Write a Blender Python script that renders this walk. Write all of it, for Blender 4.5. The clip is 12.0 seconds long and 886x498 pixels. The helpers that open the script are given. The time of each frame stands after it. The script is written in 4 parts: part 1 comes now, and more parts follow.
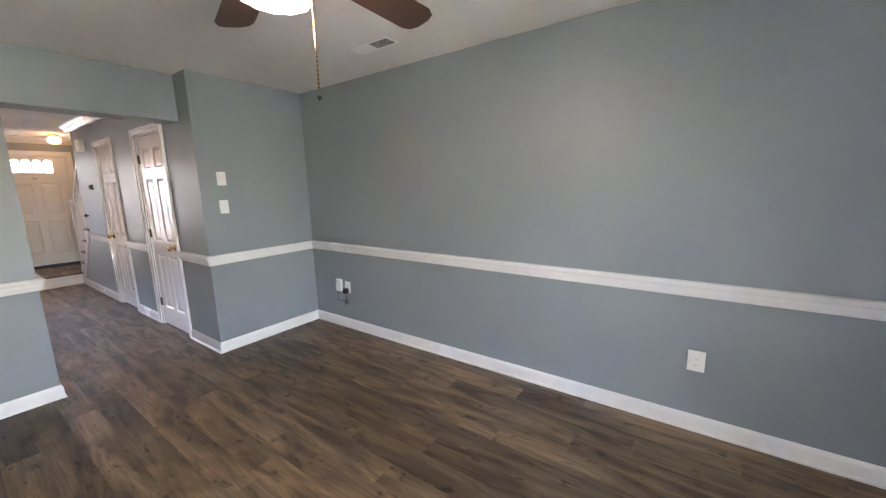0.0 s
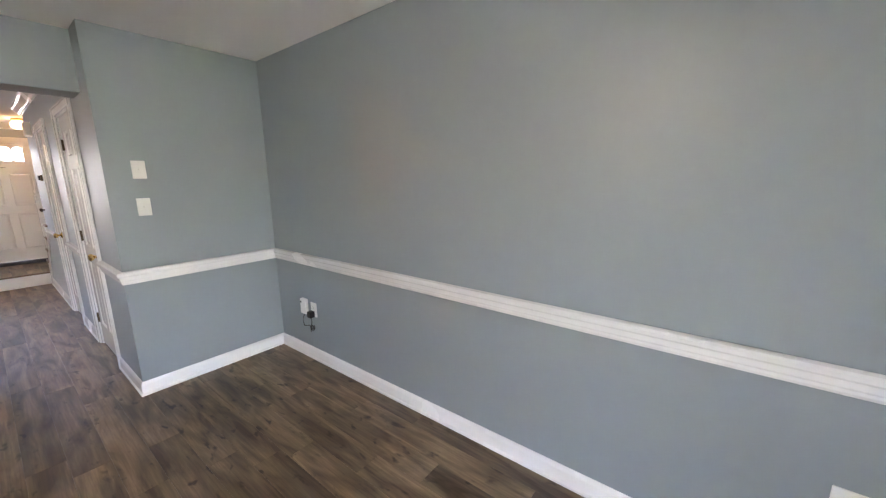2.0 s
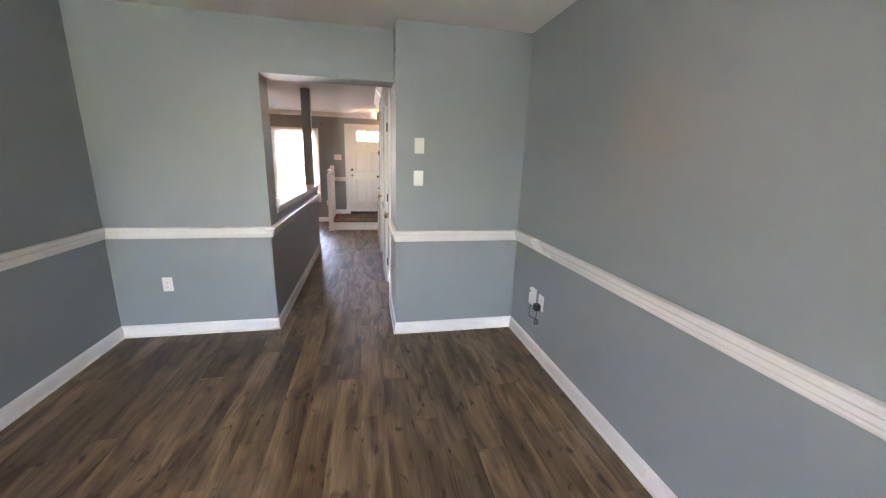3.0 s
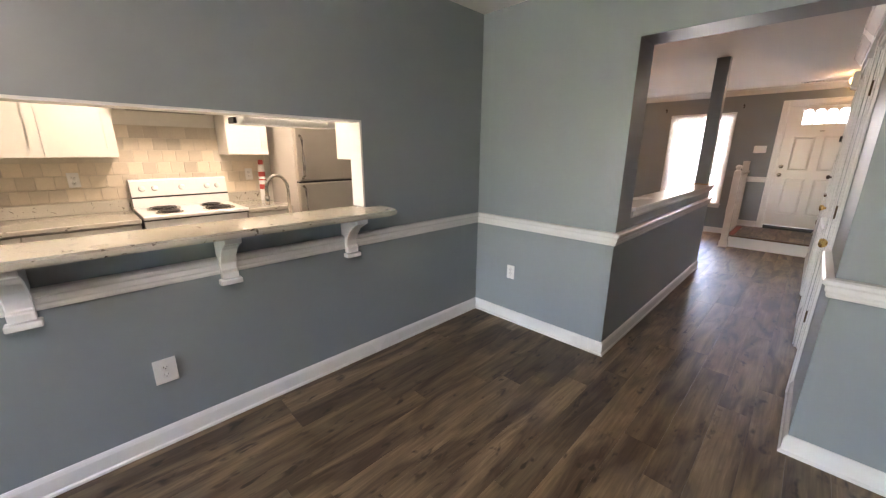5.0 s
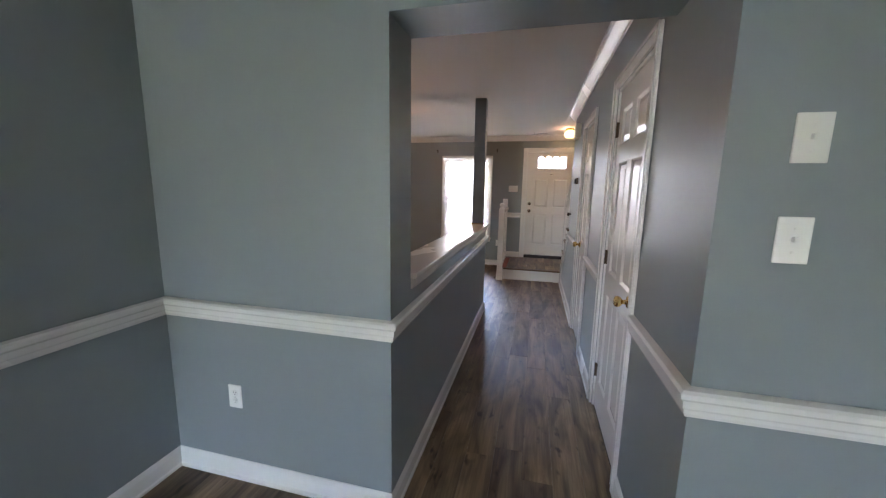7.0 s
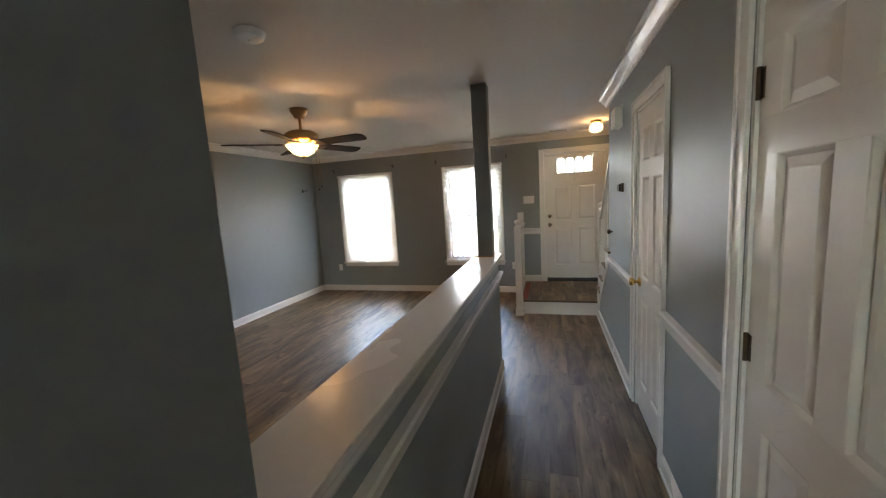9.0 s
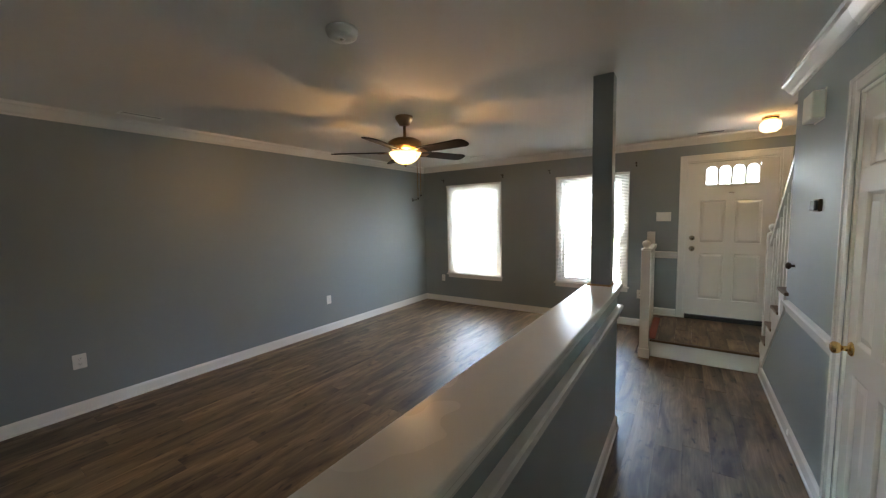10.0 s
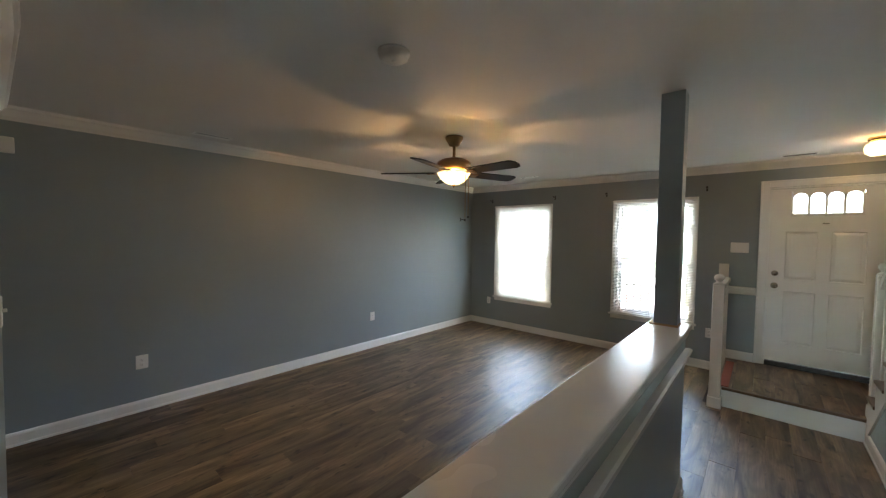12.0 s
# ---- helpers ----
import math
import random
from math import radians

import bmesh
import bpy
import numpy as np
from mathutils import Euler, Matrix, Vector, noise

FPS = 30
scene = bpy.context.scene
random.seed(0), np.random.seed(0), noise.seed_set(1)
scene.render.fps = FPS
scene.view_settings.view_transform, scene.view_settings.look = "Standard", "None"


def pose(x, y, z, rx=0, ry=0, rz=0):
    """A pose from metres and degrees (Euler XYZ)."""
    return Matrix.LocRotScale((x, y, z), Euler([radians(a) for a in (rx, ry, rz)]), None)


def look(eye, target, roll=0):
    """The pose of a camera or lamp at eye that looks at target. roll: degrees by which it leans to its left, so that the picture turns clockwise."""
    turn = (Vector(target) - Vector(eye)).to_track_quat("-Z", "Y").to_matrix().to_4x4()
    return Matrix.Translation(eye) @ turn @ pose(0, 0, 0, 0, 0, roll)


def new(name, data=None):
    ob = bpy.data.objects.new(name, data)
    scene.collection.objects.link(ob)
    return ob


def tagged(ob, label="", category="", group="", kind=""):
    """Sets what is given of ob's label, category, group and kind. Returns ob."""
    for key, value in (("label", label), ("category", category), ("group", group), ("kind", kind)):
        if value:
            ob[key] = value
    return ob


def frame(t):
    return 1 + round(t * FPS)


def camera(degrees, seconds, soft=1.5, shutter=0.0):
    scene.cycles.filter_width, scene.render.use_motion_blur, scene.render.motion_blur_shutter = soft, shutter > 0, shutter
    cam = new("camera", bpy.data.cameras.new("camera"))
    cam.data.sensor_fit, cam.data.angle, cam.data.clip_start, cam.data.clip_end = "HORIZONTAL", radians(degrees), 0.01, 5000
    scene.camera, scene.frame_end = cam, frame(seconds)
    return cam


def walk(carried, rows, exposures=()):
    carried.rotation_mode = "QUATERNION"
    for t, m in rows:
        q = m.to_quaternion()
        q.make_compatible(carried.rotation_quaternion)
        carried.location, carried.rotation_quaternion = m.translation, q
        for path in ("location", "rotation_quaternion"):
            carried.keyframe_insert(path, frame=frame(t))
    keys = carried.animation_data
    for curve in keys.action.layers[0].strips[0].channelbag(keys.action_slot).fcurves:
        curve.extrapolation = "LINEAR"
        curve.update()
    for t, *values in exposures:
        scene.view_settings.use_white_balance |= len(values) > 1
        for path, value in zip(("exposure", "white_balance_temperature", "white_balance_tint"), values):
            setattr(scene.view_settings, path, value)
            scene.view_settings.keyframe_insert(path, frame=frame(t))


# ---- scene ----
cam = camera(101.3, 12.0, soft=1.25)
PATH = [
    (0, (3.489, -1.378, 1.469), (2.352, 0.231, 1.124), -1.4),
    (0.5, (3.476, -1.145, 1.453), (2.382, 0.486, 1.076), -1.7),
    (1, (3.443, -0.918, 1.466), (2.289, 0.663, 1.056), 0.5),
    (1.5, (3.306, -0.65, 1.438), (2.149, 0.947, 1.106), -0.0),
    (2, (3.143, -0.521, 1.492), (1.927, 1.02, 1.109), -0.8),
    (2.5, (3.001, -0.413, 1.51), (1.339, 0.622, 1.101), 2.0),
    (2.7, (2.982, -0.316, 1.493), (1.185, 0.443, 1.051), 2.4),
    (4.3, (2.354, -0.105, 1.427), (0.567, -0.879, 0.974), 0.7),
    (4.5, (2.321, -0.085, 1.422), (0.660, -1.084, 0.929), 1.7),
    (5, (2.228, -0.145, 1.417), (0.863, -1.512, 0.899), 0.3),
    (5.5, (2.017, -0.291, 1.433), (0.592, -1.620, 0.982), -1.5),
    (6, (1.738, -0.346, 1.425), (0.012, -1.272, 1.019), 0.2),
    (6.5, (1.411, -0.365, 1.435), (-0.406, -1.103, 1.046), 1.6),
    (7, (1.092, -0.455, 1.437), (-0.823, -0.931, 1.116), 1.0),
    (7.2, (0.970, -0.493, 1.454), (-0.962, -0.921, 1.163), -0.5),
    (8.8, (0.001, -0.588, 1.544), (-1.926, -1.066, 1.301), -2.2),
    (9, (-0.093, -0.575, 1.535), (-1.995, -1.136, 1.275), -3.4),
    (9.5, (-0.307, -0.565, 1.537), (-2.037, -1.544, 1.314), -0.2),
    (10, (-0.468, -0.612, 1.544), (-2.121, -1.724, 1.367), -1.3),
    (10.5, (-0.59, -0.699, 1.566), (-2.19, -1.895, 1.454), -2.2),
    (11, (-0.593, -0.698, 1.563), (-2.015, -2.095, 1.399), -1.8),
    (11.5, (-0.581, -0.676, 1.565), (-1.949, -2.127, 1.42), -0.6),
    (12, (-0.568, -0.664, 1.58), (-2.068, -1.985, 1.502), 0.8),
]
EXPOSURES = [(0.0, 6.35, 7000, 26), (2.5, 6.5, 7000, 26), (5.0, 6.35, 7300, 26), (7.0, 5.95, 6500, 20), (9.0, 5.65, 7000, 10), (11.0, 5.65, 6500, 3), (12.0, 5.65, 6500, 3)]
walk(cam, [(t, look(eye, target, roll)) for t, eye, target, roll in PATH], EXPOSURES)

# ---- world, sun and lamps ----
world = bpy.data.worlds.new("world")
scene.world = world
world.use_nodes = True
wn = world.node_tree.nodes
sky = wn.new("ShaderNodeTexSky")
sky.sky_type, sky.sun_disc = "NISHITA", False
sky.sun_elevation, sky.sun_rotation = radians(52), radians(188)
world.node_tree.links.new(sky.outputs["Color"], wn["Background"].inputs["Color"])
wn["Background"].inputs["Strength"].default_value = 0.15


def lamp(name, kind, m, energy, color, size=0.1, size_y=None):
    data = bpy.data.lights.new(name, kind)
    data.energy, data.color = energy, color
    if kind == "AREA":
        data.shape, data.size, data.size_y = "RECTANGLE", size, size_y or size
    elif kind == "SUN":
        data.angle = size
    else:
        data.shadow_soft_size = size
    ob = new(name, data)
    ob.matrix_world = m
    return ob


lamp("sun", "SUN", look((0, 0, 0), (0.10, 0.62, -0.80)), 5.0, (1.0, 0.95, 0.88), radians(0.5))
lamp("patio_daylight", "AREA", look((6.49, -1.48, 1.04), (0, -1.48, 0.9)), 0.16, (0.97, 1.0, 0.98), 0.95, 1.95)
lamp("window_daylight", "AREA", look((-6.083, -3.658, 1.29), (0, -3.658, 1.2)), 1.1, (0.93, 0.98, 1.0), 0.90, 1.45)
lamp("window_daylight", "AREA", look((-6.083, -1.755, 1.66), (0, -1.755, 1.5)), 0.6, (0.93, 0.98, 1.0), 0.84, 0.72)
lamp("kitchen_bulb", "POINT", pose(1.5, -3.2, 2.22), 0.92, (1.0, 0.87, 0.68), 0.12)
lamp("living_fan_bulb", "POINT", pose(-3.05, -2.735, 2.06), 0.36, (1.0, 0.56, 0.25), 0.02)
lamp("dining_fan_bulb", "POINT", pose(2.5, -0.74, 1.985), 0.28, (1.0, 0.9, 0.78), 0.09)
lamp("hall_bulb", "POINT", pose(-5.25, 0.03, 2.335), 0.06, (1.0, 0.58, 0.24), 0.04)


# ---- materials ----
def mat(name, color, rough=0.5, metal=0.0, scale=6.0, var=0.08, bump=0.0, bump_scale=200.0, spec=0.5, coat=0.0, emit=None, power=0.0, second=None, second_scale=1.3):
    m = bpy.data.materials.new(name)
    m.use_nodes = True
    n, l = m.node_tree.nodes, m.node_tree.links
    b = n["Principled BSDF"]
    b.inputs["Roughness"].default_value, b.inputs["Metallic"].default_value = rough, metal
    b.inputs["Specular IOR Level"].default_value, b.inputs["Coat Weight"].default_value = spec, coat
    tc = n.new("ShaderNodeTexCoord")
    fine, coarse = n.new("ShaderNodeTexNoise"), n.new("ShaderNodeTexNoise")
    fine.inputs["Scale"].default_value, coarse.inputs["Scale"].default_value = scale * 8, second_scale
    fine.inputs["Detail"].default_value, coarse.inputs["Detail"].default_value = 4, 3
    add = n.new("ShaderNodeMath")
    add.operation = "ADD"
    half = n.new("ShaderNodeMath")
    half.operation, half.inputs[1].default_value = "MULTIPLY", 0.5
    ramp = n.new("ShaderNodeMix")
    ramp.data_type = "RGBA"
    dark = [c * (1 - var) for c in color]
    lite = [min(1, c * (1 + var)) for c in (second or color)]
    ramp.inputs[6].default_value, ramp.inputs[7].default_value = (*dark, 1), (*lite, 1)
    for t in (fine, coarse):
        l.new(tc.outputs["Object"], t.inputs["Vector"])
    l.new(fine.outputs["Fac"], add.inputs[0])
    l.new(coarse.outputs["Fac"], add.inputs[1])
    l.new(add.outputs[0], half.inputs[0])
    l.new(half.outputs[0], ramp.inputs[0])
    l.new(ramp.outputs[2], b.inputs["Base Color"])
    rr = n.new("ShaderNodeMapRange")
    rr.inputs[3].default_value, rr.inputs[4].default_value = max(0.02, rough - 0.05), min(1, rough + 0.05)
    l.new(coarse.outputs["Fac"], rr.inputs[0])
    l.new(rr.outputs[0], b.inputs["Roughness"])
    if bump:
        t, bp = n.new("ShaderNodeTexNoise"), n.new("ShaderNodeBump")
        t.inputs["Scale"].default_value, t.inputs["Detail"].default_value = bump_scale, 3
        bp.inputs["Strength"].default_value, bp.inputs["Distance"].default_value = bump, 0.002
        l.new(tc.outputs["Object"], t.inputs["Vector"])
        l.new(t.outputs["Fac"], bp.inputs["Height"])
        l.new(bp.outputs[0], b.inputs["Normal"])
    if emit:
        b.inputs["Emission Color"].default_value, b.inputs["Emission Strength"].default_value = (*emit, 1), power
    return m


WALL = mat("blue_grey_satin_paint", (0.250, 0.291, 0.312), 0.42, scale=3, var=0.05, bump=0.10, bump_scale=160, spec=0.65)
TRIM = mat("white_gloss_trim_paint", (0.80, 0.80, 0.79), 0.26, scale=4, var=0.03)
CEIL = mat("matt_ceiling_paint", (0.72, 0.71, 0.69), 0.9, scale=5, var=0.05, bump=0.35, bump_scale=110)
DOORP = mat("white_door_paint", (0.80, 0.79, 0.77), 0.19, spec=0.6, scale=3, var=0.03, bump=0.1, bump_scale=90)
PLATE = mat("white_plastic", (0.82, 0.82, 0.80), 0.38, var=0.02)
DARKP = mat("dark_plastic", (0.02, 0.02, 0.022), 0.45, var=0.2)
BRASS = mat("polished_brass", (0.75, 0.52, 0.22), 0.2, 1.0, var=0.08)
NICKEL = mat("brushed_nickel", (0.50, 0.47, 0.43), 0.22, 1.0, var=0.08)
BRONZE = mat("antique_bronze", (0.32, 0.20, 0.10), 0.30, 1.0, var=0.25)
BLADE = mat("walnut_fan_blade", (0.055, 0.026, 0.014), 0.35, scale=5, var=0.35)
DKBLADE = mat("dark_fan_blade", (0.016, 0.011, 0.009), 0.6, scale=5, var=0.3, spec=0.25)
HINGE = mat("tarnished_hinge", (0.12, 0.09, 0.06), 0.45, 0.9, var=0.3)
STEEL = mat("stainless_steel", (0.50, 0.46, 0.40), 0.42, 0.65, scale=2, var=0.06)
FRSIDE = mat("grey_appliance_side", (0.50, 0.47, 0.43), 0.45, var=0.05)
ENAMEL = mat("white_enamel", (0.85, 0.84, 0.82), 0.15, var=0.02, coat=0.3)
CAB = mat("white_cabinet_paint", (0.80, 0.77, 0.70), 0.35, var=0.04)
COIL = mat("black_burner_coil", (0.015, 0.014, 0.014), 0.5, var=0.3)
CORD = mat("black_cord", (0.012, 0.012, 0.012), 0.5, var=0.2)
TREADW = mat("stained_stair_wood", (0.12, 0.075, 0.045), 0.35, scale=6, var=0.3)
RAILW = mat("dark_wood_rail", (0.045, 0.028, 0.018), 0.4, var=0.3)
REDBROWN = mat("red_brown_strip", (0.30, 0.10, 0.07), 0.9, scale=20, var=0.3, bump=0.4)
RAWW = mat("raw_wood_shim", (0.42, 0.26, 0.12), 0.6, scale=10, var=0.2)
VENTD = mat("dark_vent_slot", (0.05, 0.05, 0.05), 0.8, var=0.2)
VINYL = mat("white_vinyl", (0.82, 0.82, 0.82), 0.4, var=0.02)
BLIND = mat("white_blind_slat", (0.80, 0.79, 0.76), 0.5, var=0.03)
SUBFL = mat("dark_subfloor", (0.05, 0.04, 0.035), 0.8, var=0.2)
GRASS = mat("lawn_grass", (0.065, 0.095, 0.04), 0.9, scale=20, var=0.5, second=(0.10, 0.125, 0.055), second_scale=0.4)
ASPH = mat("asphalt", (0.06, 0.06, 0.06), 0.9, scale=30, var=0.3)
CONC = mat("concrete", (0.42, 0.41, 0.39), 0.85, scale=8, var=0.15, bump=0.3)
SIDING = mat("pale_siding", (0.55, 0.52, 0.47), 0.7, var=0.06)
ROOFM = mat("brown_roof", (0.10, 0.07, 0.06), 0.9, var=0.3)
REDW = mat("red_paint", (0.45, 0.06, 0.05), 0.5, var=0.1)
OUTDARK = mat("brown_stained_wood", (0.10, 0.06, 0.04), 0.7, var=0.3)
BULBW = mat("warm_frosted_glass", (0.9, 0.75, 0.5), 0.3, var=0.03, emit=(1.0, 0.62, 0.25), power=0.085)
BULBC = mat("bright_frosted_glass", (0.9, 0.9, 0.88), 0.3, var=0.03, emit=(1.0, 0.95, 0.88), power=0.3)
bt = BLIND.node_tree
tl, bmix = bt.nodes.new("ShaderNodeBsdfTranslucent"), bt.nodes.new("ShaderNodeMixShader")
tl.inputs["Color"].default_value, bmix.inputs[0].default_value = (0.88, 0.87, 0.84, 1), 0.3
bt.links.new(bt.nodes["Principled BSDF"].outputs[0], bmix.inputs[1])
bt.links.new(tl.outputs[0], bmix.inputs[2])
bt.links.new(bmix.outputs[0], bt.nodes["Material Output"].inputs[0])
LITE = mat("frosted_door_lite", (0.95, 0.95, 0.95), 0.25, var=0.02)
LITE.node_tree.nodes["Principled BSDF"].inputs["Transmission Weight"].default_value = 1.0

GLASS = bpy.data.materials.new("window_glass")
GLASS.use_nodes = True
gn, gl = GLASS.node_tree.nodes, GLASS.node_tree.links
tr, gs, mx, fr = gn.new("ShaderNodeBsdfTransparent"), gn.new("ShaderNodeBsdfGlossy"), gn.new("ShaderNodeMixShader"), gn.new("ShaderNodeFresnel")
gs.inputs["Roughness"].default_value = 0.02
gl.new(fr.outputs[0], mx.inputs[0])
gl.new(tr.outputs[0], mx.inputs[1])
gl.new(gs.outputs[0], mx.inputs[2])
gl.new(mx.outputs[0], gn["Material Output"].inputs[0])


def wood_plank():
    m = bpy.data.materials.new("vinyl_wood_plank")
    m.use_nodes = True
    n, l = m.node_tree.nodes, m.node_tree.links
    b = n["Principled BSDF"]
    tc, oi = n.new("ShaderNodeTexCoord"), n.new("ShaderNodeObjectInfo")
    sc = n.new("ShaderNodeVectorMath")
    sc.operation = "SCALE"
    sc.inputs[0].default_value = (37.0, 91.0, 11.0)
    l.new(oi.outputs["Random"], sc.inputs["Scale"])
    ad = n.new("ShaderNodeVectorMath")
    ad.operation = "ADD"
    l.new(tc.outputs["Object"], ad.inputs[0])
    l.new(sc.outputs[0], ad.inputs[1])
    outs = []
    for stretch, size, detail, dist in (((1.0, 5.0, 1.0), 1.9, 6, 0.9), ((1.0, 22.0, 1.0), 4.0, 5, 0.4), ((1.5, 3.4, 1.0), 6.0, 2, 0.3)):
        mp, t = n.new("ShaderNodeMapping"), n.new("ShaderNodeTexNoise")
        mp.inputs["Scale"].default_value = stretch
        t.inputs["Scale"].default_value, t.inputs["Detail"].default_value, t.inputs["Distortion"].default_value = size, detail, dist
        l.new(ad.outputs[0], mp.inputs[0])
        l.new(mp.outputs[0], t.inputs["Vector"])
        outs.append(t.outputs["Fac"])
    ramp = n.new("ShaderNodeValToRGB")
    e = ramp.color_ramp.elements
    e[0].position, e[0].color = 0.34, (0.076, 0.047, 0.025, 1)
    e[1].position, e[1].color = 0.67, (0.262, 0.183, 0.106, 1)
    k = e.new(0.5)
    k.color = (0.165, 0.110, 0.062, 1)
    l.new(outs[0], ramp.inputs[0])
    streak = n.new("ShaderNodeMix")
    streak.data_type, streak.blend_type = "RGBA", "MULTIPLY"
    rs = n.new("ShaderNodeMapRange")
    rs.inputs[1].default_value, rs.inputs[2].default_value, rs.inputs[3].default_value, rs.inputs[4].default_value = 0.32, 0.68, 0.74, 1.16
    l.new(outs[1], rs.inputs[0])
    streak.inputs[0].default_value = 1.0
    l.new(ramp.outputs[0], streak.inputs[6])
    l.new(rs.outputs[0], streak.inputs[7])
    # dark knots, sparse
    kn = n.new("ShaderNodeMapRange")
    kn.inputs[1].default_value, kn.inputs[2].default_value, kn.inputs[3].default_value, kn.inputs[4].default_value = 0.27, 0.38, 0.30, 1.0
    l.new(outs[2], kn.inputs[0])
    tone = n.new("ShaderNodeMapRange")
    tone.inputs[3].default_value, tone.inputs[4].default_value = 0.70, 1.30
    l.new(oi.outputs["Random"], tone.inputs[0])
    mm = n.new("ShaderNodeMath")
    mm.operation = "MULTIPLY"
    l.new(kn.outputs[0], mm.inputs[0])
    l.new(tone.outputs[0], mm.inputs[1])
    fin = n.new("ShaderNodeMix")
    fin.data_type, fin.blend_type = "RGBA", "MULTIPLY"
    fin.inputs[0].default_value = 1.0
    l.new(streak.outputs[2], fin.inputs[6])
    l.new(mm.outputs[0], fin.inputs[7])
    l.new(fin.outputs[2], b.inputs["Base Color"])
    rg = n.new("ShaderNodeMapRange")
    b.inputs["Specular IOR Level"].default_value = 0.5
    rg.inputs[3].default_value, rg.inputs[4].default_value = 0.38, 0.50
    l.new(outs[1], rg.inputs[0])
    l.new(rg.outputs[0], b.inputs["Roughness"])
    bp = n.new("ShaderNodeBump")
    bp.inputs["Strength"].default_value, bp.inputs["Distance"].default_value = 0.15, 0.001
    l.new(outs[1], bp.inputs["Height"])
    l.new(bp.outputs[0], b.inputs["Normal"])
    return m


PLANK = wood_plank()


def granite():
    m = mat("cream_granite", (0.52, 0.49, 0.42), 0.09, scale=14, var=0.25, coat=0.4)
    n, l = m.node_tree.nodes, m.node_tree.links
    b = n["Principled BSDF"]
    base = b.inputs["Base Color"].links[0].from_socket
    tc, v = n.new("ShaderNodeTexCoord"), n.new("ShaderNodeTexNoise")
    v.inputs["Scale"].default_value, v.inputs["Detail"].default_value, v.inputs["Distortion"].default_value = 22, 6, 1.5
    l.new(tc.outputs["Object"], v.inputs["Vector"])
    r = n.new("ShaderNodeMapRange")
    r.inputs[1].default_value, r.inputs[2].default_value = 0.62, 0.70
    l.new(v.outputs["Fac"], r.inputs[0])
    mix = n.new("ShaderNodeMix")
    mix.data_type = "RGBA"
    mix.inputs[7].default_value = (0.07, 0.055, 0.04, 1)
    l.new(r.outputs[0], mix.inputs[0])
    l.new(base, mix.inputs[6])
    l.new(mix.outputs[2], b.inputs["Base Color"])
    return m


GRANITE = granite()


def tile_material():
    m = mat("tumbled_travertine_tile", (0.68, 0.59, 0.46), 0.5, scale=8, var=0.15, bump=0.3, bump_scale=90)
    n, l = m.node_tree.nodes, m.node_tree.links
    b = n["Principled BSDF"]
    base = b.inputs["Base Color"].links[0].from_socket
    oi, hs, r = n.new("ShaderNodeObjectInfo"), n.new("ShaderNodeHueSaturation"), n.new("ShaderNodeMapRange")
    r.inputs[3].default_value, r.inputs[4].default_value = 0.84, 1.18
    l.new(oi.outputs["Random"], r.inputs[0])
    l.new(r.outputs[0], hs.inputs["Value"])
    hs.inputs["Saturation"].default_value = 0.9
    l.new(base, hs.inputs["Color"])
    l.new(hs.outputs[0], b.inputs["Base Color"])
    return m


TILE = tile_material()
GROUT = mat("pale_grout", (0.68, 0.62, 0.52), 0.9, var=0.1)


# ---- building helpers ----
def box(bm, x0, x1, y0, y1, z0, z1, bevel=0.0, m=None):
    made = bmesh.ops.create_cube(bm, size=1.0)["verts"]
    for v in made:
        v.co = Vector((x0 + (v.co.x + 0.5) * (x1 - x0), y0 + (v.co.y + 0.5) * (y1 - y0), z0 + (v.co.z + 0.5) * (z1 - z0)))
    if bevel:
        edges = list({e for v in made for e in v.link_edges})
        got = bmesh.ops.bevel(bm, geom=edges, offset=bevel, segments=2, affect="EDGES", profile=0.5)
        made = list({v for f in got["faces"] for v in f.verts})
    if m is not None:
        bmesh.ops.transform(bm, matrix=m, verts=made)
    return made


def lathe(bm, profile, steps=32, m=Matrix(), lobes=0, depth=0.0):
    """Turn (radius, z) pairs about z."""
    rings = []
    for r, z in profile:
        if r < 1e-5:
            rings.append([bm.verts.new(m @ Vector((0, 0, z)))])
        else:
            ring = []
            for i in range(steps):
                a = 2 * math.pi * i / steps
                q = r * (1 + depth * math.cos(lobes * a))
                ring.append(bm.verts.new(m @ Vector((q * math.cos(a), q * math.sin(a), z))))
            rings.append(ring)
    for a, b in zip(rings, rings[1:]):
        for i in range(steps):
            j = (i + 1) % steps
            if len(a) == 1 and len(b) > 1:
                bm.faces.new((a[0], b[j], b[i]))
            elif len(b) == 1 and len(a) > 1:
                bm.faces.new((a[i], a[j], b[0]))
            elif len(a) > 1:
                bm.faces.new((a[i], a[j], b[j], b[i]))
    for f in bm.faces:
        f.smooth = True


def tube(bm, pts, r, steps=8):
    """A round bar along points."""
    rings = []
    pts = [Vector(p) for p in pts]
    for i, p in enumerate(pts):
        d = (pts[min(i + 1, len(pts) - 1)] - pts[max(i - 1, 0)]).normalized()
        q = d.to_track_quat("Z", "Y").to_matrix()
        rings.append([bm.verts.new(p + q @ Vector((r * math.cos(6.28319 * k / steps), r * math.sin(6.28319 * k / steps), 0))) for k in range(steps)])
    for a, b in zip(rings, rings[1:]):
        for k in range(steps):
            bm.faces.new((a[k], a[(k + 1) % steps], b[(k + 1) % steps], b[k])).smooth = True
    bm.faces.new(rings[0][::-1])
    bm.faces.new(rings[-1])


